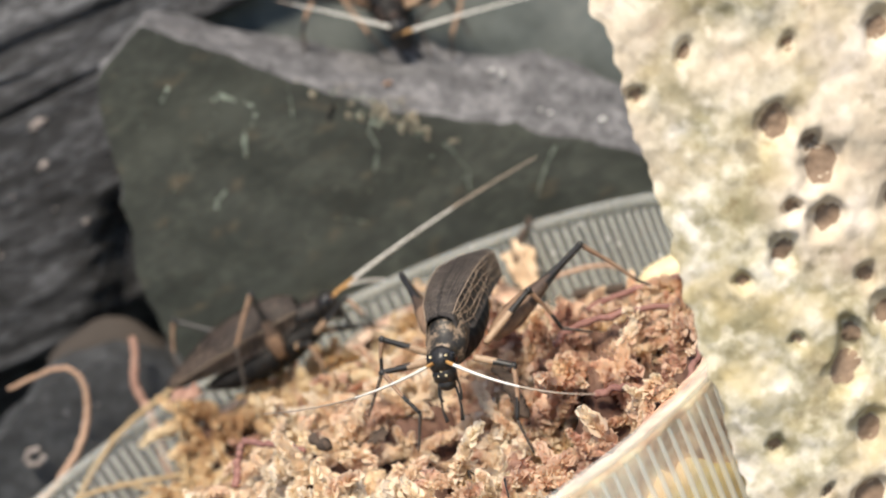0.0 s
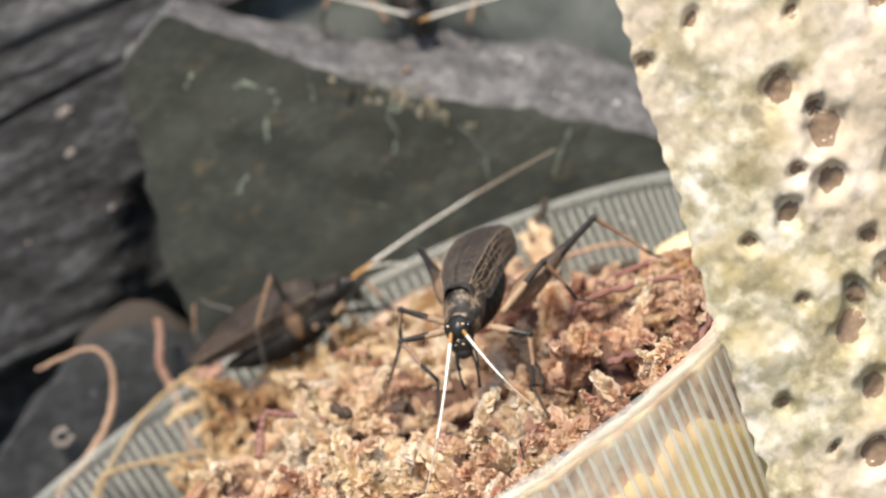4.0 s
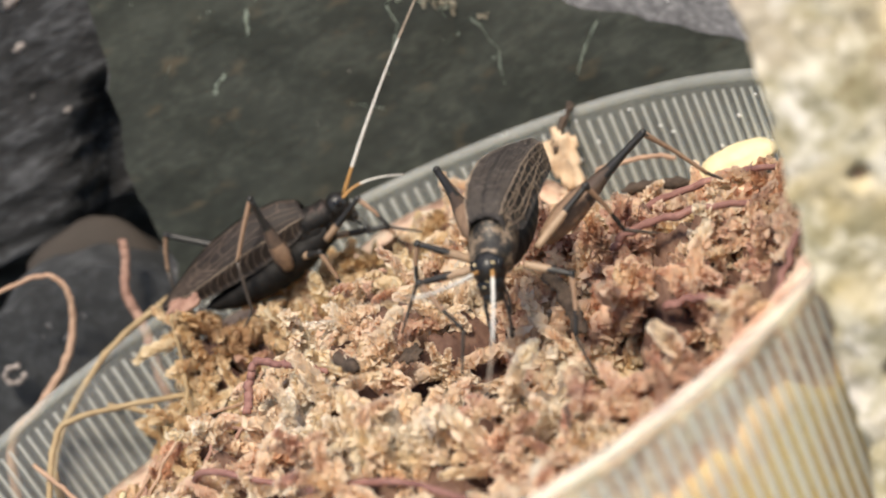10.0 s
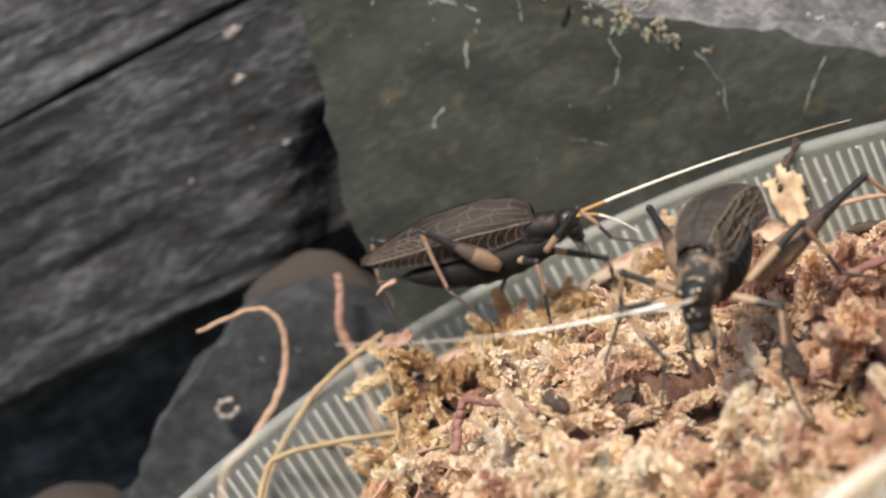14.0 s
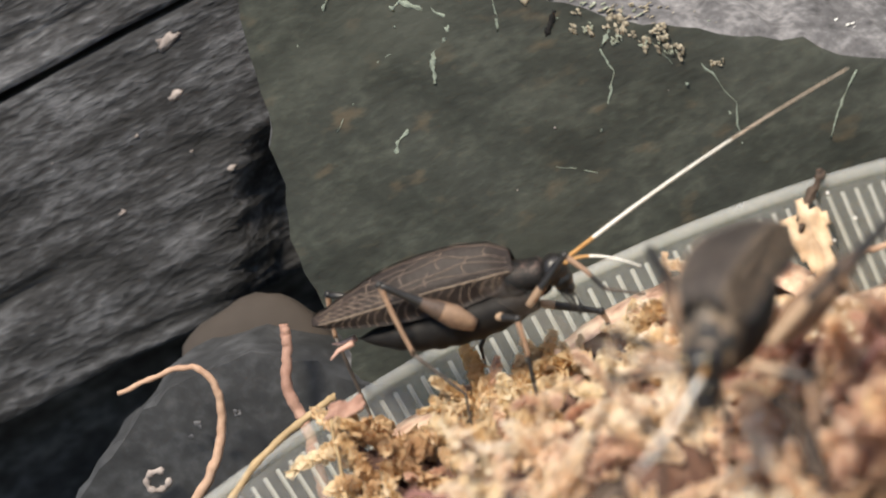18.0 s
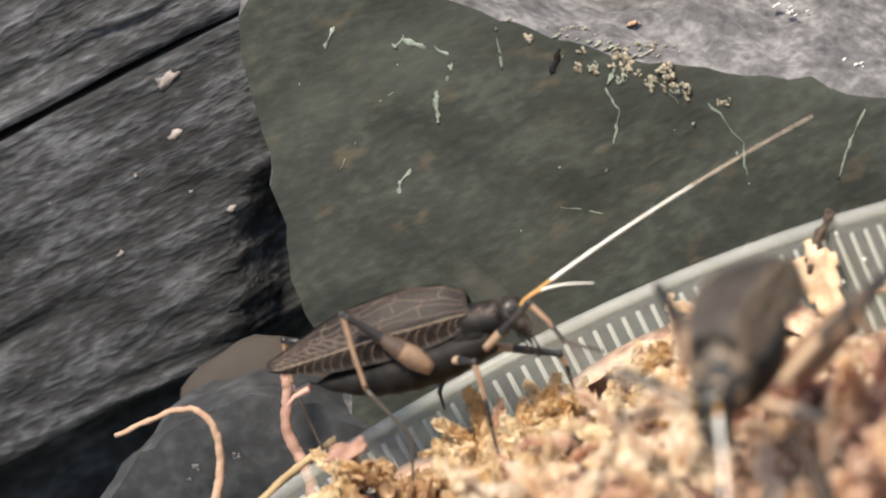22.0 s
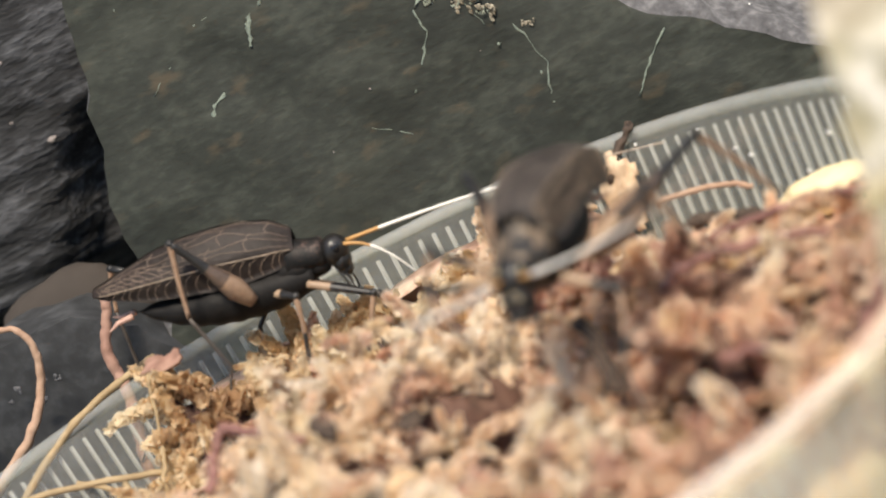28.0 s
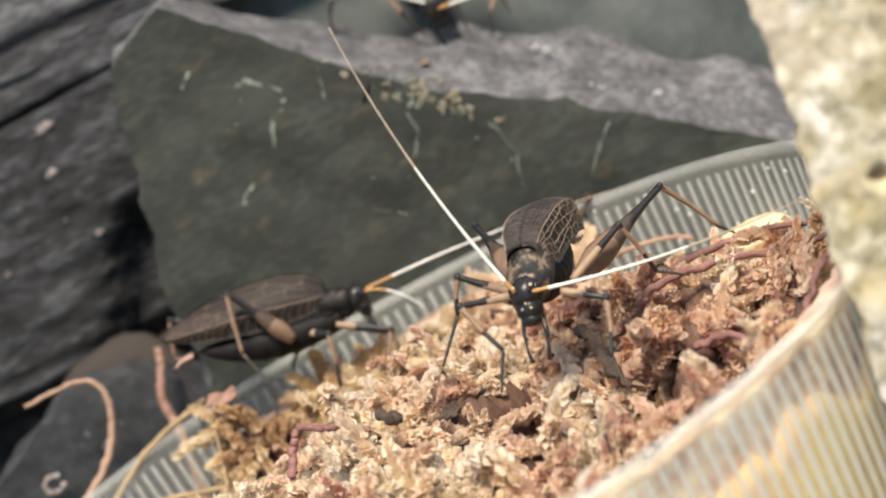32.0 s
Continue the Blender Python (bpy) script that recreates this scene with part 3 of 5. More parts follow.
def shoot_points(rng):
    """One moss branch in millimetres, from the origin up +z and over to +x: a thick tapering rope of overlapping scale leaves."""
    verts, faces = [], []
    length, arc = rng.uniform(3.4, 6.4), rng.uniform(0.5, 1.9)
    leaves = int(length * 6.0) + 3
    stem = []
    p, a, drift = Vector(), 0.0, rng.uniform(-0.5, 0.5)
    for k in range(leaves + 1):
        d = Vector((math.sin(a), drift * k / leaves, math.cos(a))).normalized()
        stem.append((p.copy(), d))
        p += d * (length / leaves)
        a += arc / leaves * rng.uniform(0.4, 1.6)
    full, flare = rng.uniform(1.35, 2.0), rng.uniform(0.2, 1.0)
    for k in range(leaves):
        u = k / leaves
        at, axis = stem[k]
        turn = k * 2.4 + rng.uniform(-0.3, 0.3)
        y = Vector((0, 1, 0))
        out = (axis.cross(y).normalized() * math.cos(turn) + y * math.sin(turn)).normalized()
        tilt = rng.uniform(0.3, 0.62) * (1.1 - 0.8 * u)
        z = (axis * math.cos(tilt) + out * math.sin(tilt)).normalized()
        x = (out - z * out.dot(z)).normalized()
        rot = Matrix((x, z.cross(x), z)).transposed()
        size = full * rng.uniform(0.85, 1.15) * (0.8 + 0.5 * u - 0.75 * u * u)
        n = len(verts)
        for q in leaflet(rng, size, size * rng.uniform(0.68, 0.92), flare * rng.uniform(0.3, 1.2), rng.uniform(0.5, 1.1)):
            verts.append(at + rot @ Vector(q))
        faces += [tuple(i + n for i in f) for f in LEAF_FACES]
    return np.array([tuple(v) for v in verts]), faces


def clump_points(rng, shoots):
    """One head of moss in metres: a few branches that spread and droop from one point."""
    verts, faces, total = [], [], 0
    count = rng.randint(4, 6)
    for k in range(count):
        v, f = shoots[rng.randrange(len(shoots))]
        lean = rng.uniform(0.45, 1.35) if k else 0.15
        m = np.array(Matrix.Rotation(k * 6.283 / count + rng.uniform(-0.5, 0.5), 3, "Z") @ Matrix.Rotation(lean, 3, "Y") @ Matrix.Rotation(rng.uniform(-0.9, 0.9), 3, "Z"))
        s = rng.uniform(0.65, 1.05) * (0.75 if k == 0 else 1.0)
        verts.append((v * s + np.array((0, 0, rng.uniform(-0.4, 0.1)))) @ m.T * MM)
        faces += [tuple(i + total for i in q) for q in f]
        total += len(v)
    return np.concatenate(verts), faces


def plain_mesh(name, verts, faces, mat):
    me = bpy.data.meshes.new(name)
    me.from_pydata([tuple(v) for v in verts], [], faces)
    me.materials.append(mat)
    me.polygons.foreach_set("use_smooth", [True] * len(me.polygons))
    me.update()
    return me


def moss_normal(x, y):
    e = 0.6
    return Vector((moss_height(x - e, y) - moss_height(x + e, y), moss_height(x, y - e) - moss_height(x, y + e), 2 * e * MM)).normalized()


def build_moss():
    rng = random.Random(11)
    moss = tagged(new("moss_heap"), "heap of dried pinkish-brown sphagnum moss in the dish", "moss", kind="stuff")
    bm = bmesh.new()
    n = 170
    grid = {}
    for j in range(n + 1):
        for i in range(n + 1):
            x, y = -42 + 84 * i / n, -42 + 84 * j / n
            r = math.hypot(x, y)
            if r < 40.2:
                z = moss_height(x, y) + 0.0016 * noise.fractal(Vector((x, y, 0)) * 0.9, 0.8, 2, 4) - 0.0034
                grid[i, j] = bm.verts.new((x * MM, y * MM, z))
    for (i, j) in grid:
        q = [(i, j), (i + 1, j), (i + 1, j + 1), (i, j + 1)]
        if all(k in grid for k in q):
            bm.faces.new([grid[k] for k in q])
    part("moss_bed", bm, MOSS_SHADED, moss)
    def wall_ring(rows, inset, rough, foot, head):
        """A lumpy band against the dish's wall, between two heights in millimetres at each bearing."""
        bm = bmesh.new()
        rings = []
        for k in range(240):
            a = 2 * math.pi * k / 240
            low_z, high_z = foot(a), head(a)
            ring = []
            for u in range(rows + 1):
                z = low_z + (high_z - low_z) * u / rows
                r = 41.6 + 2.8 * (z + 6) / 22 - inset + rough * noise.fractal(Vector((math.cos(a) * 22, math.sin(a) * 22, z * 0.5)), 1, 2, 3)
                ring.append(bm.verts.new((r * math.cos(a) * MM, r * math.sin(a) * MM, z * MM)))
            ring.append(bm.verts.new(((ring[-1].co.x / MM - 3.5 * math.cos(a)) * MM, (ring[-1].co.y / MM - 3.5 * math.sin(a)) * MM, (high_z - 0.4) * MM)))
            rings.append(ring)
        for k in range(240):
            a, b = rings[k], rings[(k + 1) % 240]
            for u in range(rows + 1):
                bm.faces.new((a[u], b[u], b[u + 1], a[u + 1]))
        return bm

    def foam_top(a):
        return 7.4 + 3.4 * math.cos(a + 0.35) * max(0.0, -math.sin(a)) + 2.8 * noise.fractal(Vector((math.cos(a) * 13, math.sin(a) * 13, 0.5)), 0.8, 2, 5) - (4.5 if math.sin(a) > -0.1 else 0.0) * min(1.0, (math.sin(a) + 0.1) * 3)

    def moss_top(a):
        top = moss_height(40.5 * math.cos(a), 40.5 * math.sin(a)) / MM - 0.9
        return top + (14.2 + 0.5 * noise.noise((math.cos(a) * 14, math.sin(a) * 14, 3.0)) - top) * max(0.0, min(1.0, -math.sin(a) * 5))

    part("moss_side", wall_ring(10, 1.5, 0.5, lambda a: foam_top(a) - 0.6, lambda a: max(moss_top(a), foam_top(a))), MOSS_SIDE, moss, "pinkish moss pressed against the clear wall")
    tagged(mesh_object("yellow_foam_ring", wall_ring(8, 1.15, 0.12, lambda a: -4.8, foam_top), FOAM), "yellow foam layer under the moss, seen through the clear wall", "foam")
    # heads of moss that can be told apart, on shared meshes; the rest joined
    shoots = [shoot_points(rng) for _ in range(26)]
    shapes = [clump_points(rng, shoots) for _ in range(18)]
    kinds = [[plain_mesh("moss_tuft", v, f, mat) for v, f in shapes] for mat in (MOSS_LEAF, MOSS_RUSSET, MOSS_BROWN)]
    places = []
    step = 3.1
    for j in range(-16, 17):
        for i in range(-14, 15):
            x, y = (i + 0.5 * (j % 2)) * step + rng.uniform(-0.8, 0.8), j * step * 0.87 + rng.uniform(-0.8, 0.8)
            if math.hypot(x, y) < (40.0 if y > 0 else 38.6) and not any(math.hypot(x - a, y - b) < (1.2 if n == 0 else 0.85 if n < 5 else 0.75) * r for n, (a, b, r, _) in enumerate(PITS)):
                for _ in range(1 if moss_normal(x, y).z > 0.72 else 2):
                    if heads(x, y)[1] > 0.1 or rng.random() < 0.35:
                        places.append((math.hypot(x - 9, y + 8), x + rng.uniform(-0.6, 0.6), y + rng.uniform(-0.6, 0.6)))
    places.sort()
    joined = [([], [], []), ([], [], []), ([], [], [])]
    for k, (_, x, y) in enumerate(places):
        s = rng.uniform(0.75, 1.2) * (0.75 if math.hypot(x, y) > 37 else 1.0)
        red = int(x + 7 * noise.noise((x * 0.12, y * 0.12, 7.7)) + rng.uniform(-5, 5) > 17 or rng.random() < 0.12)
        if beyond_mound(x, y) > rng.uniform(2.0, 5.0) and x < 6:
            red = 2 if rng.random() < 0.85 else 1
        up = (moss_normal(x, y) + Vector((rng.uniform(-.6, .6), rng.uniform(-.7, .3), 0.2))).normalized()
        m = Matrix.LocRotScale(Vector((x * MM, y * MM, moss_height(x, y) - (2.3 * s + rng.uniform(-0.8, 1.1)) * MM)), up.to_track_quat("Z", "Y") @ Euler((0, 0, rng.uniform(0, 6.28))).to_quaternion(), (s, s, s))
        if math.hypot((x - 32.6) / 5.6, (y - 22.0) / 6.5) < 1:   # the foam chunk lies bare
            continue
        if k < 295:
            o = new("moss_tuft", kinds[red][k % 18])
            o.parent = moss
            o.matrix_basis = m
            continue
        v, f = shapes[k % 18]
        arr = np.array(m)
        verts, faces, count = joined[red]
        total = sum(count)
        verts.append(v @ arr[:3, :3].T + arr[:3, 3])
        faces += [tuple(i + total for i in q) for q in f]
        count.append(len(v))
    for (verts, faces, count), mat, label in zip(joined, (MOSS_LEAF, MOSS_RUSSET, MOSS_BROWN), ("countless small curled cream moss leaves", "countless small curled russet moss leaves", "matted golden-brown moss leaves behind the mound")):
        o = new("moss_leaves", plain_mesh("moss_leaves", np.concatenate(verts), faces, mat))
        o.parent = moss
        tagged(o, label, kind="stuff")
    return moss


build_moss()


# ---- bark ----
BARK_PITS = [(0.238, 33.6, 1.7), (0.292, 29.3, 2.0), (0.285, 31.2, 1.0), (0.28, 25.4, 1.5), (0.192, 24.6, 1.2), (0.236, 14.1, 1.8), (0.26, 16.2, 1.2), (0.245, 8.9, 1.5), (0.216, 4.1, 1.7),
             (0.075, 10.9, 0.8), (0.12, 41.3, 0.8), (0.457, 36.3, 1.3), (0.33, 16.6, 1.2), (0.224, 27.4, 0.9), (0.319, 19.9, 0.9), (0.02, 40.0, 0.8), (0.107, 23.9, 0.8), (0.14, 6.0, 0.6), (0.17, 18.0, 0.7), (0.36, 42.0, 1.2), (0.41, 24.0, 1.4), (0.3, 38.5, 0.8)]


def bark_point(s, z):
    """The front of the bark in millimetres: s across from its free edge, z up."""
    edge = (0.9 * noise.noise((0.0, z * 0.22, 2.0)) + 0.5 * noise.noise((0.0, z * 0.8, 5.0))) * (1 - s) ** 2
    x = 32.6 + z * 0.16 + s * 42 + edge
    y = -36 + 20 * s * s - 3 * math.sin(s * 2.5)
    y -= 0.7 * noise.fractal(Vector((x, z, 5)) * 0.12, 1, 2, 3)
    lump = noise.fractal(Vector((x, z, 1)) * 0.5, 1, 2, 4)
    y -= 0.24 * lump + 0.1 * noise.noise((x * 1.9, z * 1.9, 3.0))
    for ps, pz, r in BARK_PITS:
        dx, dz = (s - ps) * 42, (z - pz) * (1 + 0.2 * math.sin(ps * 90))
        d = math.hypot(dx, dz) * (1 + 0.25 * noise.noise((x * 0.9, z * 0.9, ps * 30)))
        if d < r * 1.6:
            f = max(0.0, min(1.0, (1.3 * r - d) / (0.8 * r)))
            y += 1.25 * min(1.0, r) * f * f * (3 - 2 * f)
    return Vector((x, y, z)) * MM


def build_bark():
    bm = bmesh.new()
    nu, nv = 200, 230
    top = 80.0
    front = [[bm.verts.new(bark_point((i / nu) ** 1.25, -7.5 + top * (j / nv) ** 1.15)) for i in range(nu + 1)] for j in range(nv + 1)]
    for j in range(nv):
        for i in range(nu):
            bm.faces.new((front[j][i], front[j][i + 1], front[j + 1][i + 1], front[j + 1][i]))
    edges = [e for e in bm.edges if e.is_boundary]
    out = bmesh.ops.extrude_edge_only(bm, edges=edges)
    ring = [v for v in out["geom"] if isinstance(v, bmesh.types.BMVert)]
    for v in ring:
        v.co += Vector((0.0008 + 0.0006 * noise.noise(v.co * 700), 0.006 + 0.001 * noise.noise(v.co * 300), 0))
    bmesh.ops.holes_fill(bm, edges=[e for e in bm.edges if e.is_boundary], sides=0)
    bmesh.ops.recalc_face_normals(bm, faces=bm.faces[:])
    slab_ob = tagged(mesh_object("bark_slab", bm, CORK), "pale porous bark slab pitted with dark holes beside the dish", "bark")
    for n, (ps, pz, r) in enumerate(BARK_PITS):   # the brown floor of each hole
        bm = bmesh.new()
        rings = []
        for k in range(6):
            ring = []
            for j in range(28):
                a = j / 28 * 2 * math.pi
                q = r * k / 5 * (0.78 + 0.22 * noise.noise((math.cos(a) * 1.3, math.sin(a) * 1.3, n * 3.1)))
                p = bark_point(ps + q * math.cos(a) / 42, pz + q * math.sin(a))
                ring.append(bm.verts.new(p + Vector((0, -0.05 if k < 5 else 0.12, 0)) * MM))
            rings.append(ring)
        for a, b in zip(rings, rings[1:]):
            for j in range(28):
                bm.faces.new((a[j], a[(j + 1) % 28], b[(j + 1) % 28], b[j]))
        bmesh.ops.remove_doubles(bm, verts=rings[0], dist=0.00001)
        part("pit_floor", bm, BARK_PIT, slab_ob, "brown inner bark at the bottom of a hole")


build_bark()


# ---- insects ----
def frame_from(origin, tail, up=(0, 0, 1)):
    """The pose of an insect: origin at the wing base, +x to the head, +z up its back."""
    d = (Vector(origin) - Vector(tail)).normalized()
    side = Vector(up).cross(d).normalized()
    top = d.cross(side)
    m = Matrix((d, side, top)).transposed().to_4x4()
    m.translation = Vector(origin) * MM
    return m


# lengthways stations of the folded wings: along, ridge height, half width, height of the lower edge
WING_U = [(0.3, 2.2, 1.35, 0.0), (-1.2, 3.25, 1.9, -0.8), (-3.7, 3.7, 2.3, -1.15), (-6.2, 3.7, 2.45, -1.2), (-8.6, 3.45, 2.45, -1.1), (-11.0, 2.85, 2.25, -0.9), (-13.0, 2.1, 1.9, -0.55), (-14.9, 1.35, 1.45, -0.15), (-16.0, 0.95, 0.85, 0.2)]


def station(s):
    k = min(int(s * (len(WING_U) - 1)), len(WING_U) - 2)
    f = s * (len(WING_U) - 1) - k
    f = f * f * (3 - 2 * f) * 0.3 + f * 0.7
    return [a + (b - a) * f for a, b in zip(WING_U[k], WING_U[k + 1])]


def wing_at(s, t, side, lift=0.0, deeper=0.0):
    """A point on the folded forewing in millimetres: s from base to tip, t from the midline to the lower edge."""
    u, top, half, lowest = station(s)
    lowest -= deeper * (1 - s) * min(1.0, s * 4 + 0.3)
    shoulder = top * 0.2 + 0.1
    if deeper:
        top *= 0.92
        crown = top - 0.45
        lowest = crown - (3.8 - 1.7 * s) * min(1.0, s * 4 + 0.3)
        u += 0.7 * (1 - s) ** 4
        if t < 0.7:
            f = t / 0.7
            w, v = half * 0.84 * f, top - (top - crown) * f ** 1.6
        else:
            f = (t - 0.7) / 0.3
            w, v = half * (0.84 + 0.14 * math.sin(f * 1.4)), crown + (lowest - crown) * f ** 1.15
        v += lift + 0.06 * noise.noise((u * 0.9, w * 0.9, 2.2))
        w += lift * (1.0 if t > 0.7 else 0.4)
        return Vector((u, side * w, v - (0.07 * (1 - t) if side < 0 else 0.0))) * MM
    top *= 0.94
    if t < 0.7:
        f = t / 0.7
        w, v = half * 0.86 * f, top - 0.1 * (1 - f) ** 2 - (top - shoulder) * f ** 1.3
    else:
        f = (t - 0.7) / 0.3
        w, v = half * (0.86 - 0.2 * f), shoulder + (lowest - shoulder) * (f ** 1.1)
    v += lift + 0.05 * noise.noise((u * 0.9, w * 0.9, 2.2))
    w += lift * (0.9 if t > 0.7 else 0.6)
    if side < 0:
        v -= 0.07 * (1 - t)
    return Vector((u, side * w, v)) * MM


def build_wing(ins, side, netted):
    bm = bmesh.new()
    ns, nt = 30, 12
    g = [[bm.verts.new(wing_at(i / ns, j / nt * 0.995, side, 0.0, 1.3 if netted else 0.0)) for j in range(nt + 1)] for i in range(ns + 1)]
    for i in range(ns):
        for j in range(nt):
            q = (g[i][j], g[i + 1][j], g[i + 1][j + 1], g[i][j + 1])
            bm.faces.new(q if side > 0 else q[::-1])
    bmesh.ops.solidify(bm, geom=bm.faces[:], thickness=0.07 * MM)
    wing = part("forewing", bm, WING_GREY if netted else WING, ins, "dark grey-brown folded forewing")
    bm = bmesh.new()
    rng = random.Random(5 + side)
    side_bm = bmesh.new()
    def vein(path, r=0.035):
        tube(side_bm if min(t for _, t in path) > 0.69 else bm, [wing_at(min(max(s, 0), 1), min(max(t, 0.01), 0.985), side, 0.03, 1.3 if netted else 0.0) for s, t in path], r * MM, 4, False)
    def wavy(t0, amount, phase, s0=0.04, s1=0.95, r=0.024):
        vein([(s0 + (s1 - s0) * k / 26, t0 + amount * math.sin(k * 0.42 + phase) + 0.4 * amount * math.sin(k * 1.1 + phase * 2)) for k in range(27)], r)
    wavy(0.7, 0.006, 0.3, 0.03, 0.93, 0.05)
    if not netted:
        for k in range(19):
            s = 0.06 + k * 0.043
            vein([(s, 0.72), (s + 0.03, 0.8), (s + 0.045, 0.9), (s + 0.04, 0.98)], 0.023)
    if netted:
        back = [0.03, 0.12, 0.22, 0.33, 0.43, 0.52, 0.61, 0.7]
        for j, t in enumerate(back[1:-1]):
            wavy(t, 0.014, j * 1.9, r=0.026)
        for a, b in zip(back, back[1:]):
            s = 0.03 + rng.random() * 0.03
            while s < 0.9:
                c = rng.uniform(-0.02, 0.02)
                vein([(s, a), (s + c, (a + b) / 2), (s + c * 0.4 + 0.01, b)], 0.026)
                s += rng.uniform(0.03, 0.055) if s < 0.25 or a > 0.45 else rng.uniform(0.08, 0.2)
        rails = [0.705, 0.76, 0.815, 0.87, 0.925, 0.98]
        for j, t in enumerate(rails[1:-1]):
            wavy(t, 0.014, j * 2.3, 0.05, 0.92, 0.032)
        for a, b in zip(rails, rails[1:]):
            s = 0.05 + rng.random() * 0.04
            while s < 0.92:
                c = rng.uniform(-0.025, 0.025)
                vein([(s, a), (s + c, (a + b) / 2), (s + c * 0.4 + 0.01, b)], 0.03)
                s += rng.uniform(0.035, 0.075)
    else:
        wavy(0.08, 0.02, 0.0, 0.02, 0.55, 0.028)
        wavy(0.3, 0.06, 1.0, 0.03, 0.9, 0.032)
        wavy(0.46, 0.04, 2.4, 0.03, 0.92, 0.032)
        wavy(0.58, 0.03, 0.7, 0.03, 0.9, 0.028)
        wavy(0.18, 0.05, 4.0, 0.3, 0.95, 0.027)
        for s, t0, t1 in ((0.12, 0.1, 0.34), (0.2, 0.3, 0.58), (0.3, 0.12, 0.4), (0.36, 0.4, 0.6), (0.45, 0.2, 0.48), (0.55, 0.42, 0.6), (0.6, 0.1, 0.36), (0.68, 0.3, 0.58), (0.76, 0.15, 0.4), (0.84, 0.35, 0.58)):
            vein([(s, t0), (s + 0.03, (t0 + t1) / 2 + 0.02), (s + 0.02, t1)], 0.034)
        for k in range(9):
            vein([(0.52 + k * 0.045, 0.66), (0.58 + k * 0.045, 0.5), (0.66 + k * 0.036, 0.34)], 0.03)
    part("dorsal_venation", bm, VEIN_DARK if netted else VEIN, wing, "raised net of brown veins")
    part("lateral_venation", side_bm, VEIN_GOLD, wing, "raised golden ribs on the folded side")


def blob(bm, centre, radii, rot=None, seg=14, rings=9, bumps=0.0):
    geo = bmesh.ops.create_uvsphere(bm, u_segments=seg, v_segments=rings, radius=1.0)
    m = Matrix.Translation(Vector(centre) * MM) @ (rot.to_4x4() if rot else Matrix.Identity(4)) @ Matrix.Diagonal((*[r * MM for r in radii], 1))
    for v in geo["verts"]:
        if bumps:
            v.co *= 1 + bumps * noise.noise(v.co * 3.1 + Vector(centre))
        v.co = m @ v.co
    return geo["verts"]


def limb(name, ins, pts, radii, mats, label="", sides=8):
    """A limb segment through points (metres, in the insect's space); mats: [(upto, material), ...] along its length."""
    bm = bmesh.new()
    dense_pts, dense_r = [], []
    n = 14
    total = len(pts) - 1
    for k in range(n + 1):
        f = k / n * total
        i = min(int(f), total - 1)
        dense_pts.append(pts[i].lerp(pts[i + 1], f - i))
        fr = k / n * (len(radii) - 1)
        j = min(int(fr), len(radii) - 2)
        dense_r.append((radii[j] + (radii[j + 1] - radii[j]) * (fr - j)) * MM)
    rings = tube(bm, dense_pts, dense_r, sides)
    bm.faces.ensure_lookup_table()
    for f in bm.faces:
        c = f.calc_center_median()
        best = min(range(len(dense_pts)), key=lambda k: (dense_pts[k] - c).length_squared) / n
        for idx, (upto, _) in enumerate(mats):
            if best <= upto:
                f.material_index = idx
                break
    return part(name, bm, [m for _, m in mats], ins, label)


def build_leg(ins, inv, kind, joints, thick):
    """joints in world millimetres: hip, knee, heel, toe (and any bends of the tarsus)."""
    p = [inv @ (Vector(j) * MM) for j in joints]
    bend = (p[1] - p[0]).cross(p[2] - p[1])
    if kind == "hind_leg":
        fr = [0.55 * thick, 1.0 * thick, 0.8 * thick, 0.42 * thick, 0.3, 0.3]
        fm = [(0.4, TANLEG), (0.64, BROWNLEG), (1.0, DARKLEG)]
        tm = [(0.06, DARKLEG), (0.93, TAN), (1.0, DARKLEG)]
    else:
        fr = [0.3, 0.36, 0.34, 0.27, 0.24]
        fm = [(0.56 if thick > 1 else 0.4, PALE), (1.0, DARKLEG)]
        tm = [(0.06, DARKLEG), (0.62, TAN), (1.0, DARKLEG)]
    femur = limb(kind, ins, [p[0], p[1]], fr, fm, "pale at the base, black towards the knee")
    mid = p[1].lerp(p[2], 0.5) + (p[1] - p[0]).normalized() * 0.15 * MM
    tibia = limb("tibia", femur, [p[1], mid, p[2]], [0.26, 0.21, 0.18, 0.18], tm)
    limb("tarsus", femur, p[2:], [0.17, 0.14, 0.12, 0.08], [(1.0, TARSUS)])
    bm = bmesh.new()
    blob(bm, p[1] / MM, (0.33, 0.33, 0.33), seg=10, rings=7)
    part("knee", bm, DARKLEG, femur)
    if kind == "hind_leg":
        bm = bmesh.new()
        axis = (p[2] - p[1])
        out = axis.orthogonal().normalized()
        for k in range(9):
            a = p[1] + axis * (0.35 + 0.06 * k)
            for s in (-1, 1):
                tube(bm, [a, a + out * s * 0.28 * MM + axis.normalized() * 0.2 * MM], [0.035 * MM, 0.01 * MM], 4)
        part("spine_row", bm, TAN, femur)
    return femur


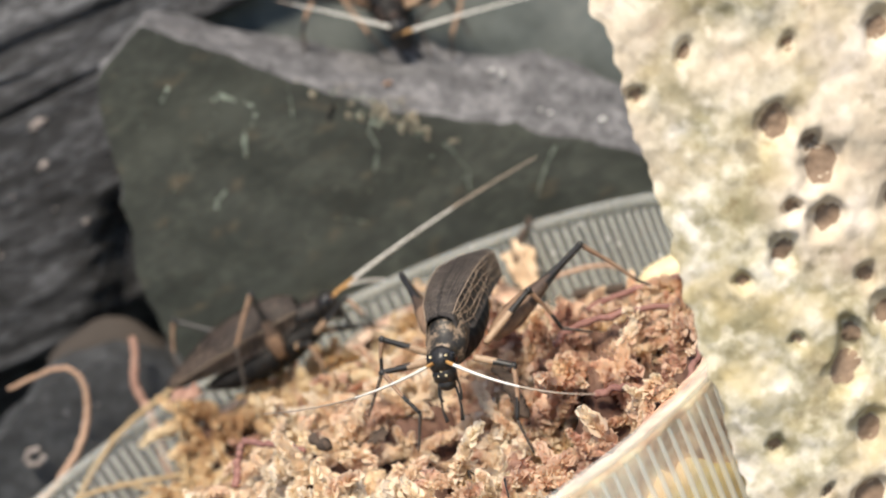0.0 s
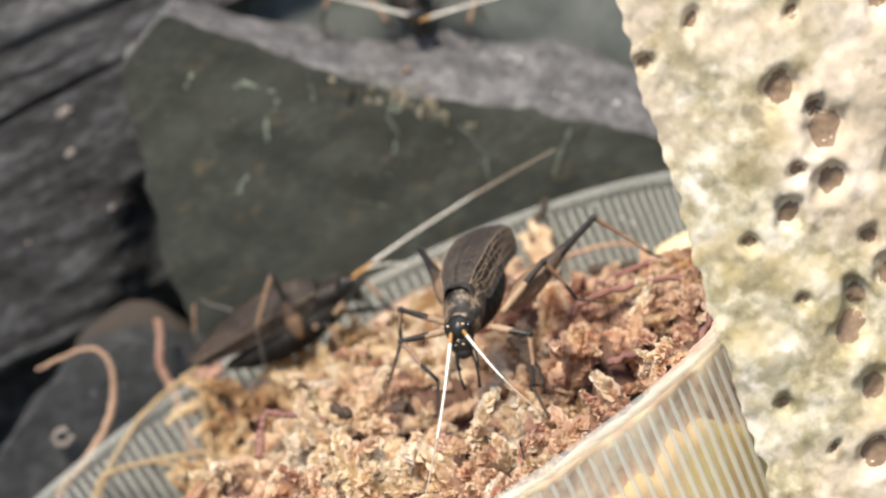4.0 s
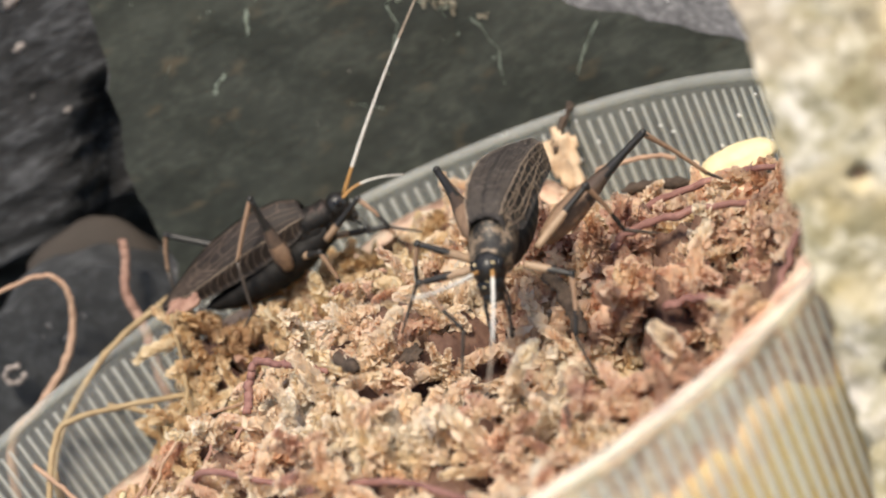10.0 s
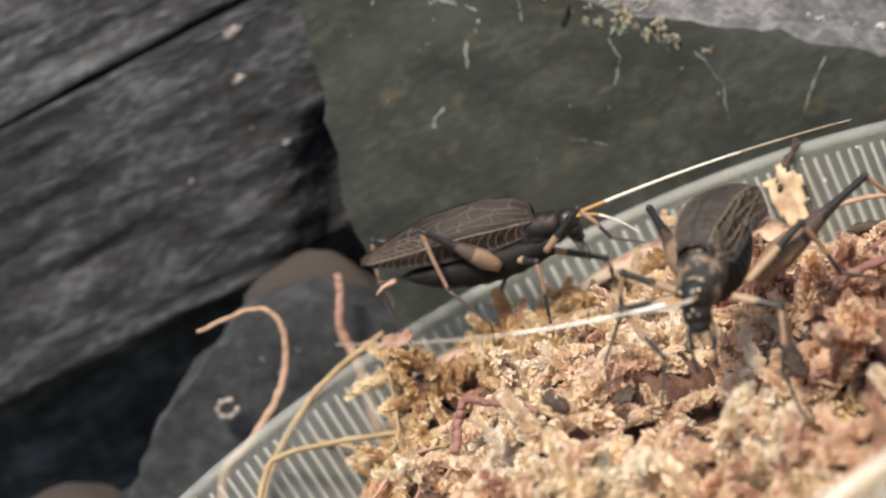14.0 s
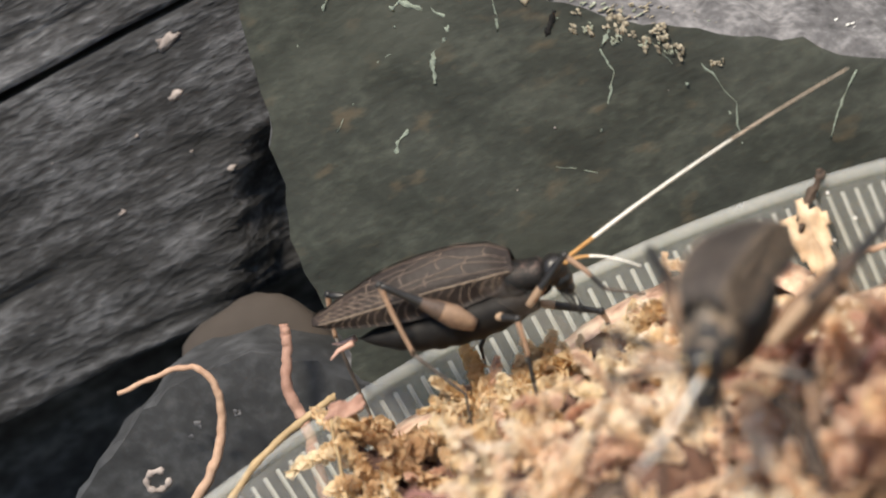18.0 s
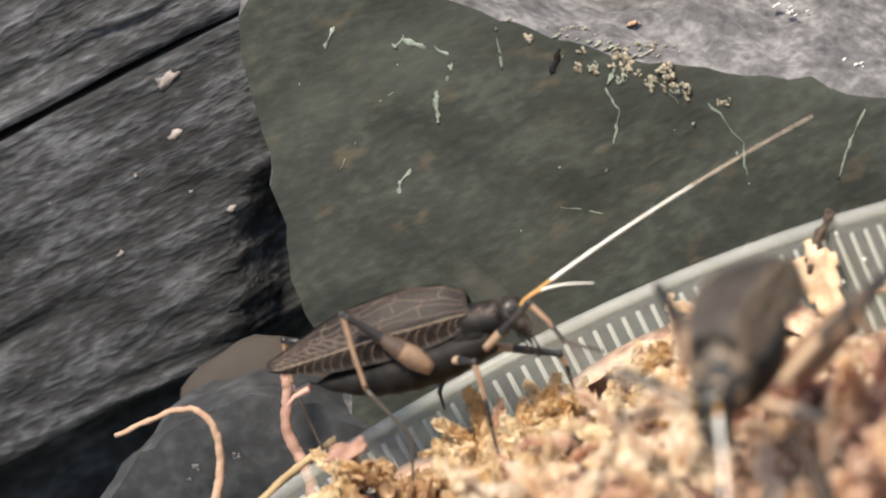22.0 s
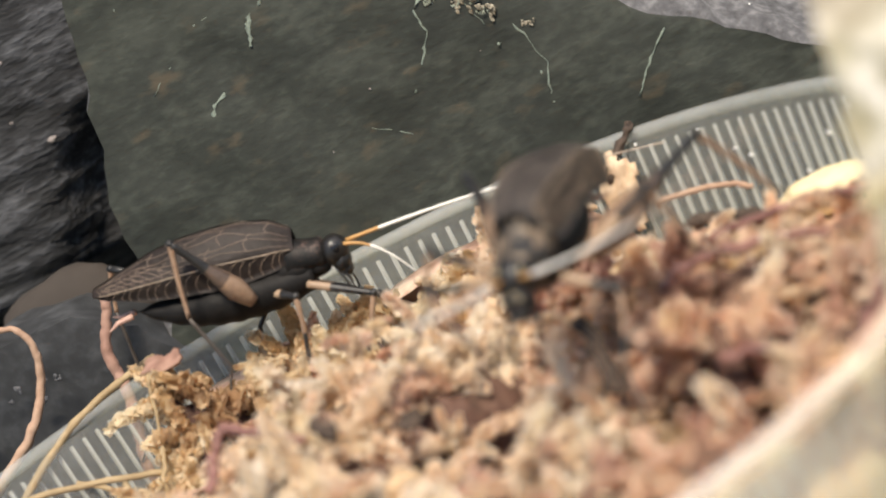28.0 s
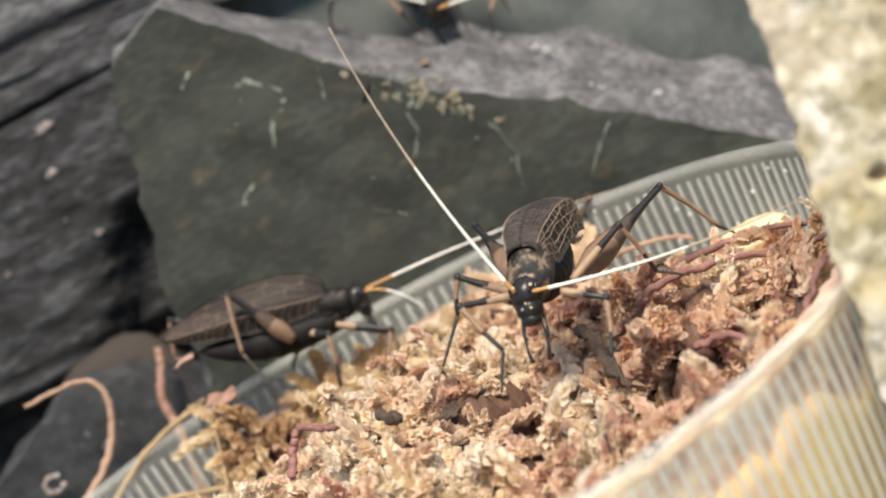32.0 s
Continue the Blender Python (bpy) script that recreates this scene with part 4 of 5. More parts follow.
def build_antenna(ins, length, white_from, white_to, bend):
    """Along +x from its root, drooping by bend; a negative bend sags between root and tip."""
    bm = bmesh.new()
    n = 36
    pts = [Vector((length * k / n, 0, (-bend * (k / n) ** 2 if bend > 0 else bend * 2.4 * (k / n) * (1 - k / n)) * length)) * MM for k in range(n + 1)]
    r = [(0.17 - 0.13 * (k / n) ** 0.7 + (0.012 if k % 2 else 0)) * MM for k in range(n + 1)]
    tube(bm, pts, r, 7)
    for f in bm.faces:
        u = f.calc_center_median().x / (length * MM)
        f.material_index = 0 if u < white_from else (1 if u < white_to else 2)
    return part("antenna", bm, [ORANGE, WHITE, GREYTIP], ins, "long thread antenna, orange at the root, white, grey at the tip")


def build_insect(m, legs, label, antennae, nod=0.0, netted=False):
    """An insect at the pose m. legs: (kind, joints in world millimetres). antennae: (length, white from, white to, bend)."""
    ins = tagged(new("cricket"), label, "insect", group="black crickets")
    ins.matrix_basis = m
    inv = m.inverted()
    # abdomen with its rings
    bm = bmesh.new()
    n = 40
    rings = []
    for k in range(n + 1):
        u = k / n
        x = 1.2 - 14.9 * u
        h = 1.75 * math.sin(math.pi * min(1, 0.16 + u * 0.9)) ** 0.6 * (1 + 0.035 * math.cos(u * 58))
        w = 2.0 * math.sin(math.pi * min(1, 0.16 + u * 0.88)) ** 0.6 * (1 + 0.03 * math.cos(u * 58))
        z = -1.9 - 0.55 * math.sin(math.pi * u) + 0.9 * max(0, u - 0.75)
        rings.append([bm.verts.new(Vector((x, w * math.cos(a), z + h * math.sin(a) * (1.1 if math.sin(a) < 0 else 0.9))) * MM) for a in [2 * math.pi * j / 20 for j in range(20)]])
    for a, b in zip(rings, rings[1:]):
        for j in range(20):
            bm.faces.new((a[j], a[(j + 1) % 20], b[(j + 1) % 20], b[j]))
    bm.faces.new(rings[0])
    bm.faces.new(rings[-1][::-1])
    bmesh.ops.recalc_face_normals(bm, faces=bm.faces[:])
    abdomen = part("abdomen", bm, BLACK, ins, "glossy black ringed abdomen")
    if netted:
        abdomen.scale = (1.0, 0.82, 0.9)
    # pronotum: a closed saddle; the forebody nods about the wing base
    pivot = Vector((0.3, 0, -0.3)) * MM
    bow = Matrix.Translation(pivot) @ Matrix.Rotation(nod, 4, "Y") @ Matrix.Translation(-pivot)
    bm = bmesh.new()
    g = []
    for i in range(11):
        u = i / 10
        x = -0.95 + 3.6 * u
        big = 1.0 - 0.9 * max(0.0, abs(u - 0.5) * 2 - 0.82) * 2.4
        g.append([bm.verts.new(Vector((x, 1.72 * math.sin(a) * (1 - 0.14 * u) * big * (1 + 0.03 * math.sin(u * 9 + a * 2)), -0.6 + (2.05 - 0.55 * u + 0.06 * math.sin(u * 8)) * math.cos(a) * big * (1.0 if math.cos(a) > 0 else 0.75))) * MM) for a in [2 * math.pi * j / 24 for j in range(24)]])
    for i in range(10):
        for j in range(24):
            bm.faces.new((g[i][j], g[i][(j + 1) % 24], g[i + 1][(j + 1) % 24], g[i + 1][j]))
    bm.faces.new(g[0][::-1])
    bm.faces.new(g[-1])
    bmesh.ops.recalc_face_normals(bm, faces=bm.faces[:])
    part("pronotum", bm, PRONOTUM if netted else PRONOTUM_DARK, ins, "black collar mottled with buff patches").matrix_basis = bow @ (Matrix.Diagonal((1.04, 1.14, 1.08, 1)) if netted else Matrix.Translation((0, 0, -0.0001)) @ Matrix.Diagonal((0.95, 0.86, 0.86, 1)))
    bm = bmesh.new()
    blob(bm, (-0.3, 0, -1.3), (2.2, 1.45, 1.2), bumps=0.1)
    blob(bm, (1.6, 0, -1.35), (1.2, 1.1, 0.95), bumps=0.1)
    part("thorax", bm, BLACK, ins)
    # head, eyes, mouth parts
    bm = bmesh.new()
    blob(bm, (3.1, 0, -0.55), (1.15, 1.15, 1.25), Matrix.Rotation(0.35, 3, "Y"), 20, 14, 0.06)
    blob(bm, (3.5, 0, -1.5), (0.78, 0.98, 0.95), Matrix.Rotation(0.15, 3, "Y"), 16, 10, 0.08)
    blob(bm, (3.75, 0, -2.15), (0.5, 0.74, 0.52), None, 12, 8)
    for s in (-1, 1):
        blob(bm, (3.6, s * 0.42, -2.2), (0.3, 0.3, 0.45), None, 10, 7)
    head = part("head", bm, CUTICLE_GLOSS, ins, "rounded glossy black head")
    neck = Vector((2.4, 0, -0.6)) * MM
    face = Matrix.Translation(bow @ neck) @ Matrix.Rotation(-0.05, 4, "Y") @ Matrix.Translation(-neck) if nod else Matrix.Identity(4)
    head.matrix_basis = face @ Matrix.Translation(neck) @ Matrix.Scale(1.15, 4) @ Matrix.Translation(-neck) if netted else face
    if netted:
        # pale face spots, with the eyes' highlights put in as pale blobs too
        for y, z, r in ((0.3, -1.3, 0.1), (-0.3, -1.3, 0.1), (0.0, -0.95, 0.08), (0.62, 0.2, 0.12), (-0.62, 0.2, 0.12)):
            bm = bmesh.new()
            blob(bm, (4.2 if z < -0.5 else 3.95, y, z), (r * 0.7, r, r * 0.8), None, 8, 6, 0.2)
            part("pale_spot", bm, BUFF, head, "small pale blob on the face, for its spots and eye highlights")
    for s in (-1, 1):
        bm = bmesh.new()
        blob(bm, (3.35, s * 0.88, -0.25), (0.42, 0.3, 0.5), None, 14, 9)
        part("eye", bm, EYE, head)
        bm = bmesh.new()
        blob(bm, (3.95, s * 0.45, -0.2), (0.24, 0.2, 0.2), None, 10, 7)
        part("antenna_socket", bm, BLACK, head)
        for root, length in (((3.45, 0.5, -2.0), 1.35 if nod else 1.0), ((3.0, 0.62, -1.9), 0.75)):
            q = [Vector((root[0], s * root[1], root[2])) * MM]
            q.append(q[0] + Vector((0.35, s * 0.2, -0.75 * length)) * MM)
            q.append(q[1] + Vector((0.25, s * 0.05, -0.75 * length)) * MM)
            q.append(q[2] + Vector((0.1, -s * 0.15, -0.75 * length)) * MM)
            limb("palp", head, q, [0.11, 0.09, 0.09, 0.16], [(1.0, DARKLEG)], sides=6)
    for s in (-1, 1):
        build_wing(ins, s, netted)
    for s in (-1, 1):
        limb("cercus", ins, [Vector((-13.4, s * 0.5, -1.9)) * MM, Vector((-14.6, s * 0.8, -2.1)) * MM, Vector((-15.4, s * 1.0, -2.3 + 0.3 * s)) * MM], [0.26, 0.18, 0.05], [(1.0, PINK)], "pinkish pointed tail feeler")
    made_legs = [build_leg(ins, inv, kind, joints, 1.2 if netted else 0.95) for kind, joints in legs]
    made = [build_antenna(ins, *a) for a in antennae]
    for a, s in zip(made, (1, -1)):
        a.location = face @ (Vector((4.0, s * 0.45, -0.15)) * MM)
    return ins, made, made_legs


PRONOTUM_DARK = material("dark_collar", [(0.45, (0.008, 0.008, 0.008)), (0.56, (0.022, 0.018, 0.016)), (0.68, (0.13, 0.085, 0.072)), (0.8, (0.24, 0.17, 0.14))], scale=700, detail=3, rough=0.55, spec=0.22, bump=0.3, bump_depth=0.0001)
PRONOTUM = material("mottled_collar", [(0.4, (0.008, 0.008, 0.008)), (0.5, (0.03, 0.025, 0.02)), (0.57, (0.22, 0.16, 0.11)), (0.75, (0.34, 0.26, 0.19))], scale=800, detail=3, rough=0.5, bump=0.3, bump_depth=0.0001)

near_pose = frame_from((14.7, -7.6, 22.2), (18.7, 7.6, 22.7), (0.22, 0, 1))
near_insect, near_antennae, near_legs = build_insect(near_pose, [
    ("hind_leg", [(17.8, -5.0, 19.3), (27.6, 2.0, 21.5), (30.6, 3.0, 16.0), (31.5, 3.2, 14.9)]),
    ("hind_leg", [(13.6, -5.0, 21.0), (11.8, 3.0, 25.8), (12.5, 5.0, 21.0), (13.0, 6.0, 16.0)]),
    ("middle_leg", [(17.2, -7.0, 19.6), (22.3, -4.0, 21.4), (23.3, -3.0, 16.6), (25.5, -2.5, 15.0)]),
    ("middle_leg", [(12.9, -7.0, 20.5), (9.3, -7.0, 23.9), (7.9, -7.0, 21.2), (5.0, -7.0, 18.1)]),
    ("front_leg", [(16.1, -9.5, 19.6), (19.0, -10.5, 17.7), (17.3, -12.0, 13.6), (17.4, -13.0, 10.6)]),
    ("front_leg", [(13.2, -9.5, 20.8), (8.7, -11.0, 22.3), (10.2, -12.5, 18.0), (8.6, -13.0, 15.1)]),
], "black cricket with net-veined wings and tan legs on the moss", [(25.0, 0.06, 0.5, -0.06), (25.0, 0.06, 0.5, -0.06)], nod=0.5, netted=True)

far_pose = frame_from((-5.5, 33.0, 20.5), (-20.9, 33.0, 24.3))
far_insect, far_antennae, far_legs = build_insect(far_pose, [
    ("hind_leg", [(-9.6, 31.0, 18.9), (-12.6, 29.5, 26.1), (-14.1, 29.0, 20.4), (-13.0, 28.5, 15.7), (-15.2, 28.0, 11.9)]),
    ("hind_leg", [(-10.3, 35.0, 18.8), (-20.2, 37.5, 25.1), (-21.6, 37.5, 21.8), (-22.8, 37.0, 13.2), (-25.7, 36.0, 10.2)]),
    ("middle_leg", [(-8.0, 31.5, 18.6), (-6.3, 30.0, 18.0), (-7.7, 29.5, 13.2), (-8.3, 29.0, 11.1)]),
    ("middle_leg", [(-8.0, 35.0, 18.2), (-9.5, 37.0, 17.5), (-12.0, 37.5, 15.5), (-12.5, 37.8, 14.0)]),
    ("front_leg", [(-5.4, 31.5, 18.1), (-0.8, 30.5, 20.4), (0.6, 30.0, 16.8), (3.0, 30.0, 15.0)]),
    ("front_leg", [(-6.0, 34.5, 17.6), (-1.7, 35.0, 14.1), (-1.9, 35.0, 12.5), (-2.2, 35.0, 11.2)]),
], "black-brown cricket with long pale antennae standing at the dish's rim", [(25.5, 0.12, 0.62, 0.08), (4.8, 0.42, 1.0, 0.7)])

top_pose = frame_from((15.2, 58.4, 41.0), (14.6, 69.0, 49.6)) @ Matrix.Scale(1.25, 4)
top_insect, top_antennae, top_legs = build_insect(top_pose, [
    ("hind_leg", [(13.5, 60.0, 41.0), (10.6, 59.0, 46.5), (12.2, 57.2, 38.2), (13.0, 57.0, 35.6)]),
    ("hind_leg", [(17.0, 60.0, 40.0), (23.7, 59.0, 38.6), (20.0, 57.5, 34.3), (19.2, 57.2, 32.2)]),
    ("middle_leg", [(15.0, 59.0, 42.0), (13.0, 57.5, 45.8), (15.3, 56.6, 39.6), (15.6, 56.5, 34.6)]),
    ("middle_leg", [(16.5, 59.0, 39.5), (22.4, 57.5, 39.2), (17.6, 56.6, 37.9), (17.2, 56.5, 33.4)]),
    ("front_leg", [(13.0, 60.0, 42.0), (8.3, 58.0, 44.8), (5.6, 57.2, 42.2), (4.9, 57.0, 39.8)]),
    ("front_leg", [(16.5, 60.5, 41.0), (20.6, 60.5, 41.5), (21.6, 60.0, 36.0), (21.8, 59.6, 33.0)]),
], "black cricket with tan legs perched on the slate's top edge", [(9.0, 0.1, 0.9, 0.1), (12.0, 0.1, 0.9, 0.1)])
for _a, _root, _tip in zip(top_antennae, ((8.2, 57.6, 43.9), (23.2, 57.6, 37.6)), ((0.9, 57.6, 53.5), (36.1, 57.6, 37.5))):
    _way = top_pose.inverted().to_3x3() @ (Vector(_tip) - Vector((15.2, 57.6, 40.5)))
    _x = _way.normalized()
    _y = Vector((0, 0, 1)).cross(_x).normalized()
    _a.rotation_euler = Matrix((_x, _y, _x.cross(_y))).transposed().to_euler()
    _a.scale = (1.25, 0.85, 0.85)


# ---- roots, straws and stems ----
def smooth_path(points, steps=11):
    """A Catmull-Rom curve through points in millimetres, as metres."""
    p = [Vector(q) for q in points]
    p = [p[0] * 2 - p[1]] + p + [p[-1] * 2 - p[-2]]
    out = []
    for i in range(1, len(p) - 2):
        for k in range(steps):
            t = k / steps
            a, b, c, d = p[i - 1], p[i], p[i + 1], p[i + 2]
            out.append(((b * 2) + (c - a) * t + (a * 2 - b * 5 + c * 4 - d) * t * t + (b * 3 - a - c * 3 + d) * t ** 3) * 0.5 * MM)
    return out + [p[-2] * MM]


def strand(name, points, r0, r1, mat, label, category, group="", wobble=0.12, sides=8, seed=0):
    bm = bmesh.new()
    pts = smooth_path(points)
    n = len(pts)
    radii = []
    for k in range(n):
        pts[k] = pts[k] + Vector((noise.noise((k * 0.4, seed, 0)), noise.noise((k * 0.4, seed, 5)), noise.noise((k * 0.4, seed, 9)))) * wobble * MM
        radii.append((r0 + (r1 - r0) * k / (n - 1)) * (1 + 0.18 * noise.noise((k * 0.9, seed, 3))) * MM)
    tube(bm, pts, radii, sides)
    bm.normal_update()
    for v in bm.verts:
        v.co += v.normal * r0 * MM * 0.28 * noise.fractal(v.co * 1400 + Vector((seed, 0, 0)), 1, 2, 3)
    return tagged(mesh_object(name, bm, mat), label, category, group)


strand("rootlet", [(-37.5, 38, 24.7), (-31.5, 38, 24.3), (-30.0, 38, 22.1), (-31.1, 38, 18.8), (-33.4, 37, 15.9), (-38, 36.5, 13), (-42.1, 36, 10.8), (-46, 36, 0.5)], 0.2, 0.58, ROOT, "bent pale brown rootlet hanging outside the dish", "root", "rootlets", seed=1)
strand("rootlet", [(-24.6, 44.5, 22.5), (-25.1, 44, 20.8), (-26.5, 43, 18.0), (-26.4, 42, 14.5), (-26.2, 38, 10.9), (-26.0, 34, 6.5)], 0.42, 0.6, ROOT_RED, "reddish brown rootlet curving over the rim", "root", "rootlets", seed=2)
strand("straw", [(-22.0, 39, 16.6), (-23.2, 38, 16.6), (-29.2, 33, 15.6), (-34.9, 26, 11.7), (-36, 22, 7)], 0.28, 0.36, STRAW, "thin straw-coloured stem leaning inside the rim", "straw", "straws", seed=3)
strand("straw", [(-19, 29, 9.0), (-21.8, 28, 10.4), (-31.4, 26, 13.6), (-34.3, 24, 12.6), (-37, 18, 7.0)], 0.26, 0.32, STRAW, "thin straw-coloured stem leaning inside the rim", "straw", "straws", seed=4)
strand("straw", [(-24, 27, 6.0), (-27, 30, 10.0), (-30, 31, 12.0)], 0.24, 0.2, STRAW, "thin straw-coloured stem leaning inside the rim", "straw", "straws", seed=5)
strand("straw", [(-30, 14, 6.0), (-33, 18, 9.5), (-36, 22, 12.5)], 0.24, 0.2, ROOT, "pale brown stem leaning inside the rim", "straw", "straws", seed=6)
strand("straw", [(20.5, 31, 11.6), (21.4, 30, 12.1), (25.6, 30, 11.2), (27.5, 29.5, 10.2)], 0.24, 0.2, ROOT, "pale pinkish straw lying on moss near the far wall", "straw", "straws", seed=7)
strand("straw", [(-24.5, 5, 12), (-22, -6, 14.2), (-17, -14, 14.6), (-14, -20, 13.5)], 0.3, 0.25, BUFF, "pale curved straw lying on the moss", "straw", "straws", seed=8)


def build_fibres():
    rng = random.Random(31)
    for k in range(13):
        x, y = rng.uniform(-35, -17), rng.uniform(4, 27)
        if math.hypot(x, y) > 38:
            continue
        a, span = rng.uniform(0.2, 2.4), rng.uniform(4, 9)
        pts = []
        for f in (-1.0, -0.4, 0.3, 1.0):
            px, py = x + f * span * math.cos(a), y + f * span * math.sin(a)
            fit = min(1.0, 38.5 / max(1e-6, math.hypot(px, py)))
            px, py = px * fit, py * fit
            pts.append((px, py, moss_height(px, py) / MM + (2.2 if abs(f) < 0.5 else 0.2) * rng.uniform(0.3, 1.0)))
        strand("straw", pts, rng.uniform(0.16, 0.3), 0.14, (STRAW, ROOT, ROOT_RED)[k % 3], "thin brown fibre tangled in the low moss", "straw", "straws", wobble=0.35, seed=60 + k)


build_fibres()


def moss_path(points, lift):
    return [(x, y, moss_level(x, y) + h + lift) for x, y, h in points]


for k, pts in enumerate([
    [(-10.6, 0.0, -0.6), (-9.8, 1.8, 0.4), (-8.4, 2.2, 1.2), (-6.3, 0.5, 1.6), (-4.4, -1.4, 1.4), (-2.4, -3.6, 0.2)],
    [(-4.4, -18.4, -0.2), (-2.4, -20.4, 0.3), (3.4, -24.6, 0.5), (9.5, -28.8, -0.2)],
    [(-20.4, 1.6, -0.1), (-18.4, -0.6, 0.3), (-13.5, -9.8, 0.5), (-7.1, -14.4, -0.2)],
    [(21.4, 2.0, -0.2), (23.4, 1.0, 0.5), (29.1, -0.5, 0.7), (34.7, 0.3, 0.5), (37.5, 1.0, 0.3)],
    [(26.7, -24.7, -0.2), (28.7, -22.7, 0.4), (32.1, -18.2, 0.5), (34.8, -14.7, 0.6), (36.2, -13.0, 0.2)],
    [(22, 12, -0.2), (27, 9, 0.6), (33, 8, 0.6), (37, 7, 0.2)],
    [(24, -10, -0.4), (27, -12, 0.3), (29, -16, -0.2)],
]):
    strand("moss_stem", moss_path(pts, 0.8 if k == 0 else 0.3), 0.38, 0.24, RED_STEM, "dull red-brown wiry stem tangled in the moss", "stem", "red stems in the moss", wobble=0.3, seed=20 + k)


def rough_twig(points, r, label, seed):
    """A short broken twig: an uneven, flaking length of bark with ragged ends."""
    bm = bmesh.new()
    pts = smooth_path(points, 9)
    n = len(pts)
    ends = [min(1.0, 0.35 + min(k, n - 1 - k) * 0.3) for k in range(n)]
    tube(bm, pts, [r * e * MM for e in ends], 14)
    bm.normal_update()
    for v in bm.verts:
        v.co += v.normal * r * MM * (0.9 * noise.fractal(v.co * 1300 + Vector((seed, 0, 0)), 1, 2, 4) + 0.3 * noise.noise(v.co * 600))
    tagged(mesh_object("twig", bm, TWIG), label, "twig", "twig fragments")


def build_twigs():
    for pts, r, label in (([(16.0, -0.6, 0.7), (16.6, -3.0, 1.2), (17.2, -5.5, 1.2), (17.6, -8.6, 0.8)], 0.5, "dark rough twig fragment under the cricket"),
                          ([(-1.0, -4.9, 1.3), (0.2, -7.4, 1.6), (1.2, -9.6, 1.3)], 0.4, "short dark twig fragment lying on moss"),
                          ([(22.5, 21, -1.2), (25.5, 22.5, -0.9), (29, 23.5, -1.1)], 0.45, "dark rough twig fragment by the far wall")):
        rough_twig(moss_path(pts, 1.3), r, label, r * 40)
    for pts in ([(12.6, -16.3, 0.4), (12.4, -17.3, 1.0), (12.6, -18.9, 0.7)], [(15.6, -20.8, 0.4), (15.5, -21.6, 1.0), (15.4, -23.3, 0.6)]):
        strand("black_bristle", moss_path(pts, 1.2), 0.09, 0.07, DARKLEG, "short black bristle sticking out of moss", "bristle", "black bristles", wobble=0.03, sides=6)
    rough_twig([(17.1, 37.2, 13.2), (18.3, 37.8, 14.6), (19.9, 38.6, 15.9), (20.8, 39.0, 16.5)], 0.36, "ragged dark twig tip beside a dead leaf", 4)


build_twigs()


def crumpled(name, centre, normal, size, mat, label, category, seed):
    """A crumpled leaf fragment: a ragged, wavy sheet with thickness."""
    bm = bmesh.new()
    n = 18
    grid = {}
    for j in range(n + 1):
        for i in range(n + 1):
            u, v = i / n * 2 - 1, j / n * 2 - 1
            r = math.hypot(u, v)
            a = math.atan2(v, u)
            if r < 0.72 + 0.3 * noise.noise((math.cos(a) * 1.6, math.sin(a) * 1.6, seed)):
                w = 0.5 * noise.fractal(Vector((u * 1.5, v * 1.5, seed)), 1, 2, 3)
                grid[i, j] = bm.verts.new(Vector((u * size[0], v * size[1], w * size[2])) * MM)
    for (i, j) in list(grid):
        q = [(i, j), (i + 1, j), (i + 1, j + 1), (i, j + 1)]
        if all(k in grid for k in q):
            bm.faces.new([grid[k] for k in q])
    loose = [v for v in bm.verts if not v.link_faces]
    bmesh.ops.delete(bm, geom=loose, context="VERTS")
    bmesh.ops.solidify(bm, geom=bm.faces[:], thickness=0.25 * MM)
    bmesh.ops.recalc_face_normals(bm, faces=bm.faces[:])
    ob = mesh_object(name, bm, mat)
    ob.matrix_basis = Matrix.LocRotScale(Vector(centre) * MM, Vector(normal).to_track_quat("Z", "Y"), (1, 1, 1))
    return tagged(ob, label, category)


crumpled("dead_leaf", (17.8, 37.0, 12.6), (-0.2, -1, 0.25), (2.6, 4.6, 2.4), DEADLEAF, "crumpled pale dead leaf fragment against the dish wall", "leaf", 3.1)
crumpled("leaf_flake", (3.8, -1.8, 14.6), (0.3, -0.7, 0.8), (1.7, 0.9, 0.8), TWIG, "curled dark brown leaf flake in a moss hollow", "leaf", 6.4)
crumpled("leaf_flake", (-18.5, 28.6, 18.1), (0.2, -0.8, 0.6), (2.2, 1.3, 1.2), ROOT_RED, "curled reddish leaf flake at the moss edge", "leaf", 9.2)

def build_chunks():
    for c, r, seed, mat, label, name, cat in (((32.2, 25.0, 8.8), (3.9, 2.5, 1.5), 2.0, BUFF, "pale yellow crumbly chunk at the dish wall", "foam_chunk", "chunk"),
                                              ((-32.5, 56.4, 11.5), (9.0, 4.2, 12.0), 5.0, PEBBLE, "smooth brown-grey stone between slate and planks", "stone", "stone"),
                                              ((-67.0, 52.0, 6.0), (9, 8, 7), 8.0, PEBBLE, "low brown stone under the planks", "stone", "stone")):
        bm = bmesh.new()
        bmesh.ops.create_icosphere(bm, subdivisions=4, radius=1.0)
        for v in bm.verts:
            v.co *= 1 + (0.08 if mat is PEBBLE else 0.16) * noise.fractal(v.co * 1.3 + Vector((seed, 0, 0)), 1, 2, 4)
            v.co = Vector((v.co.x * r[0], v.co.y * r[1], v.co.z * r[2])) * MM
        ob = mesh_object(name, bm, mat)
        ob.location = Vector(c) * MM
        tagged(ob, label, cat)


build_chunks()


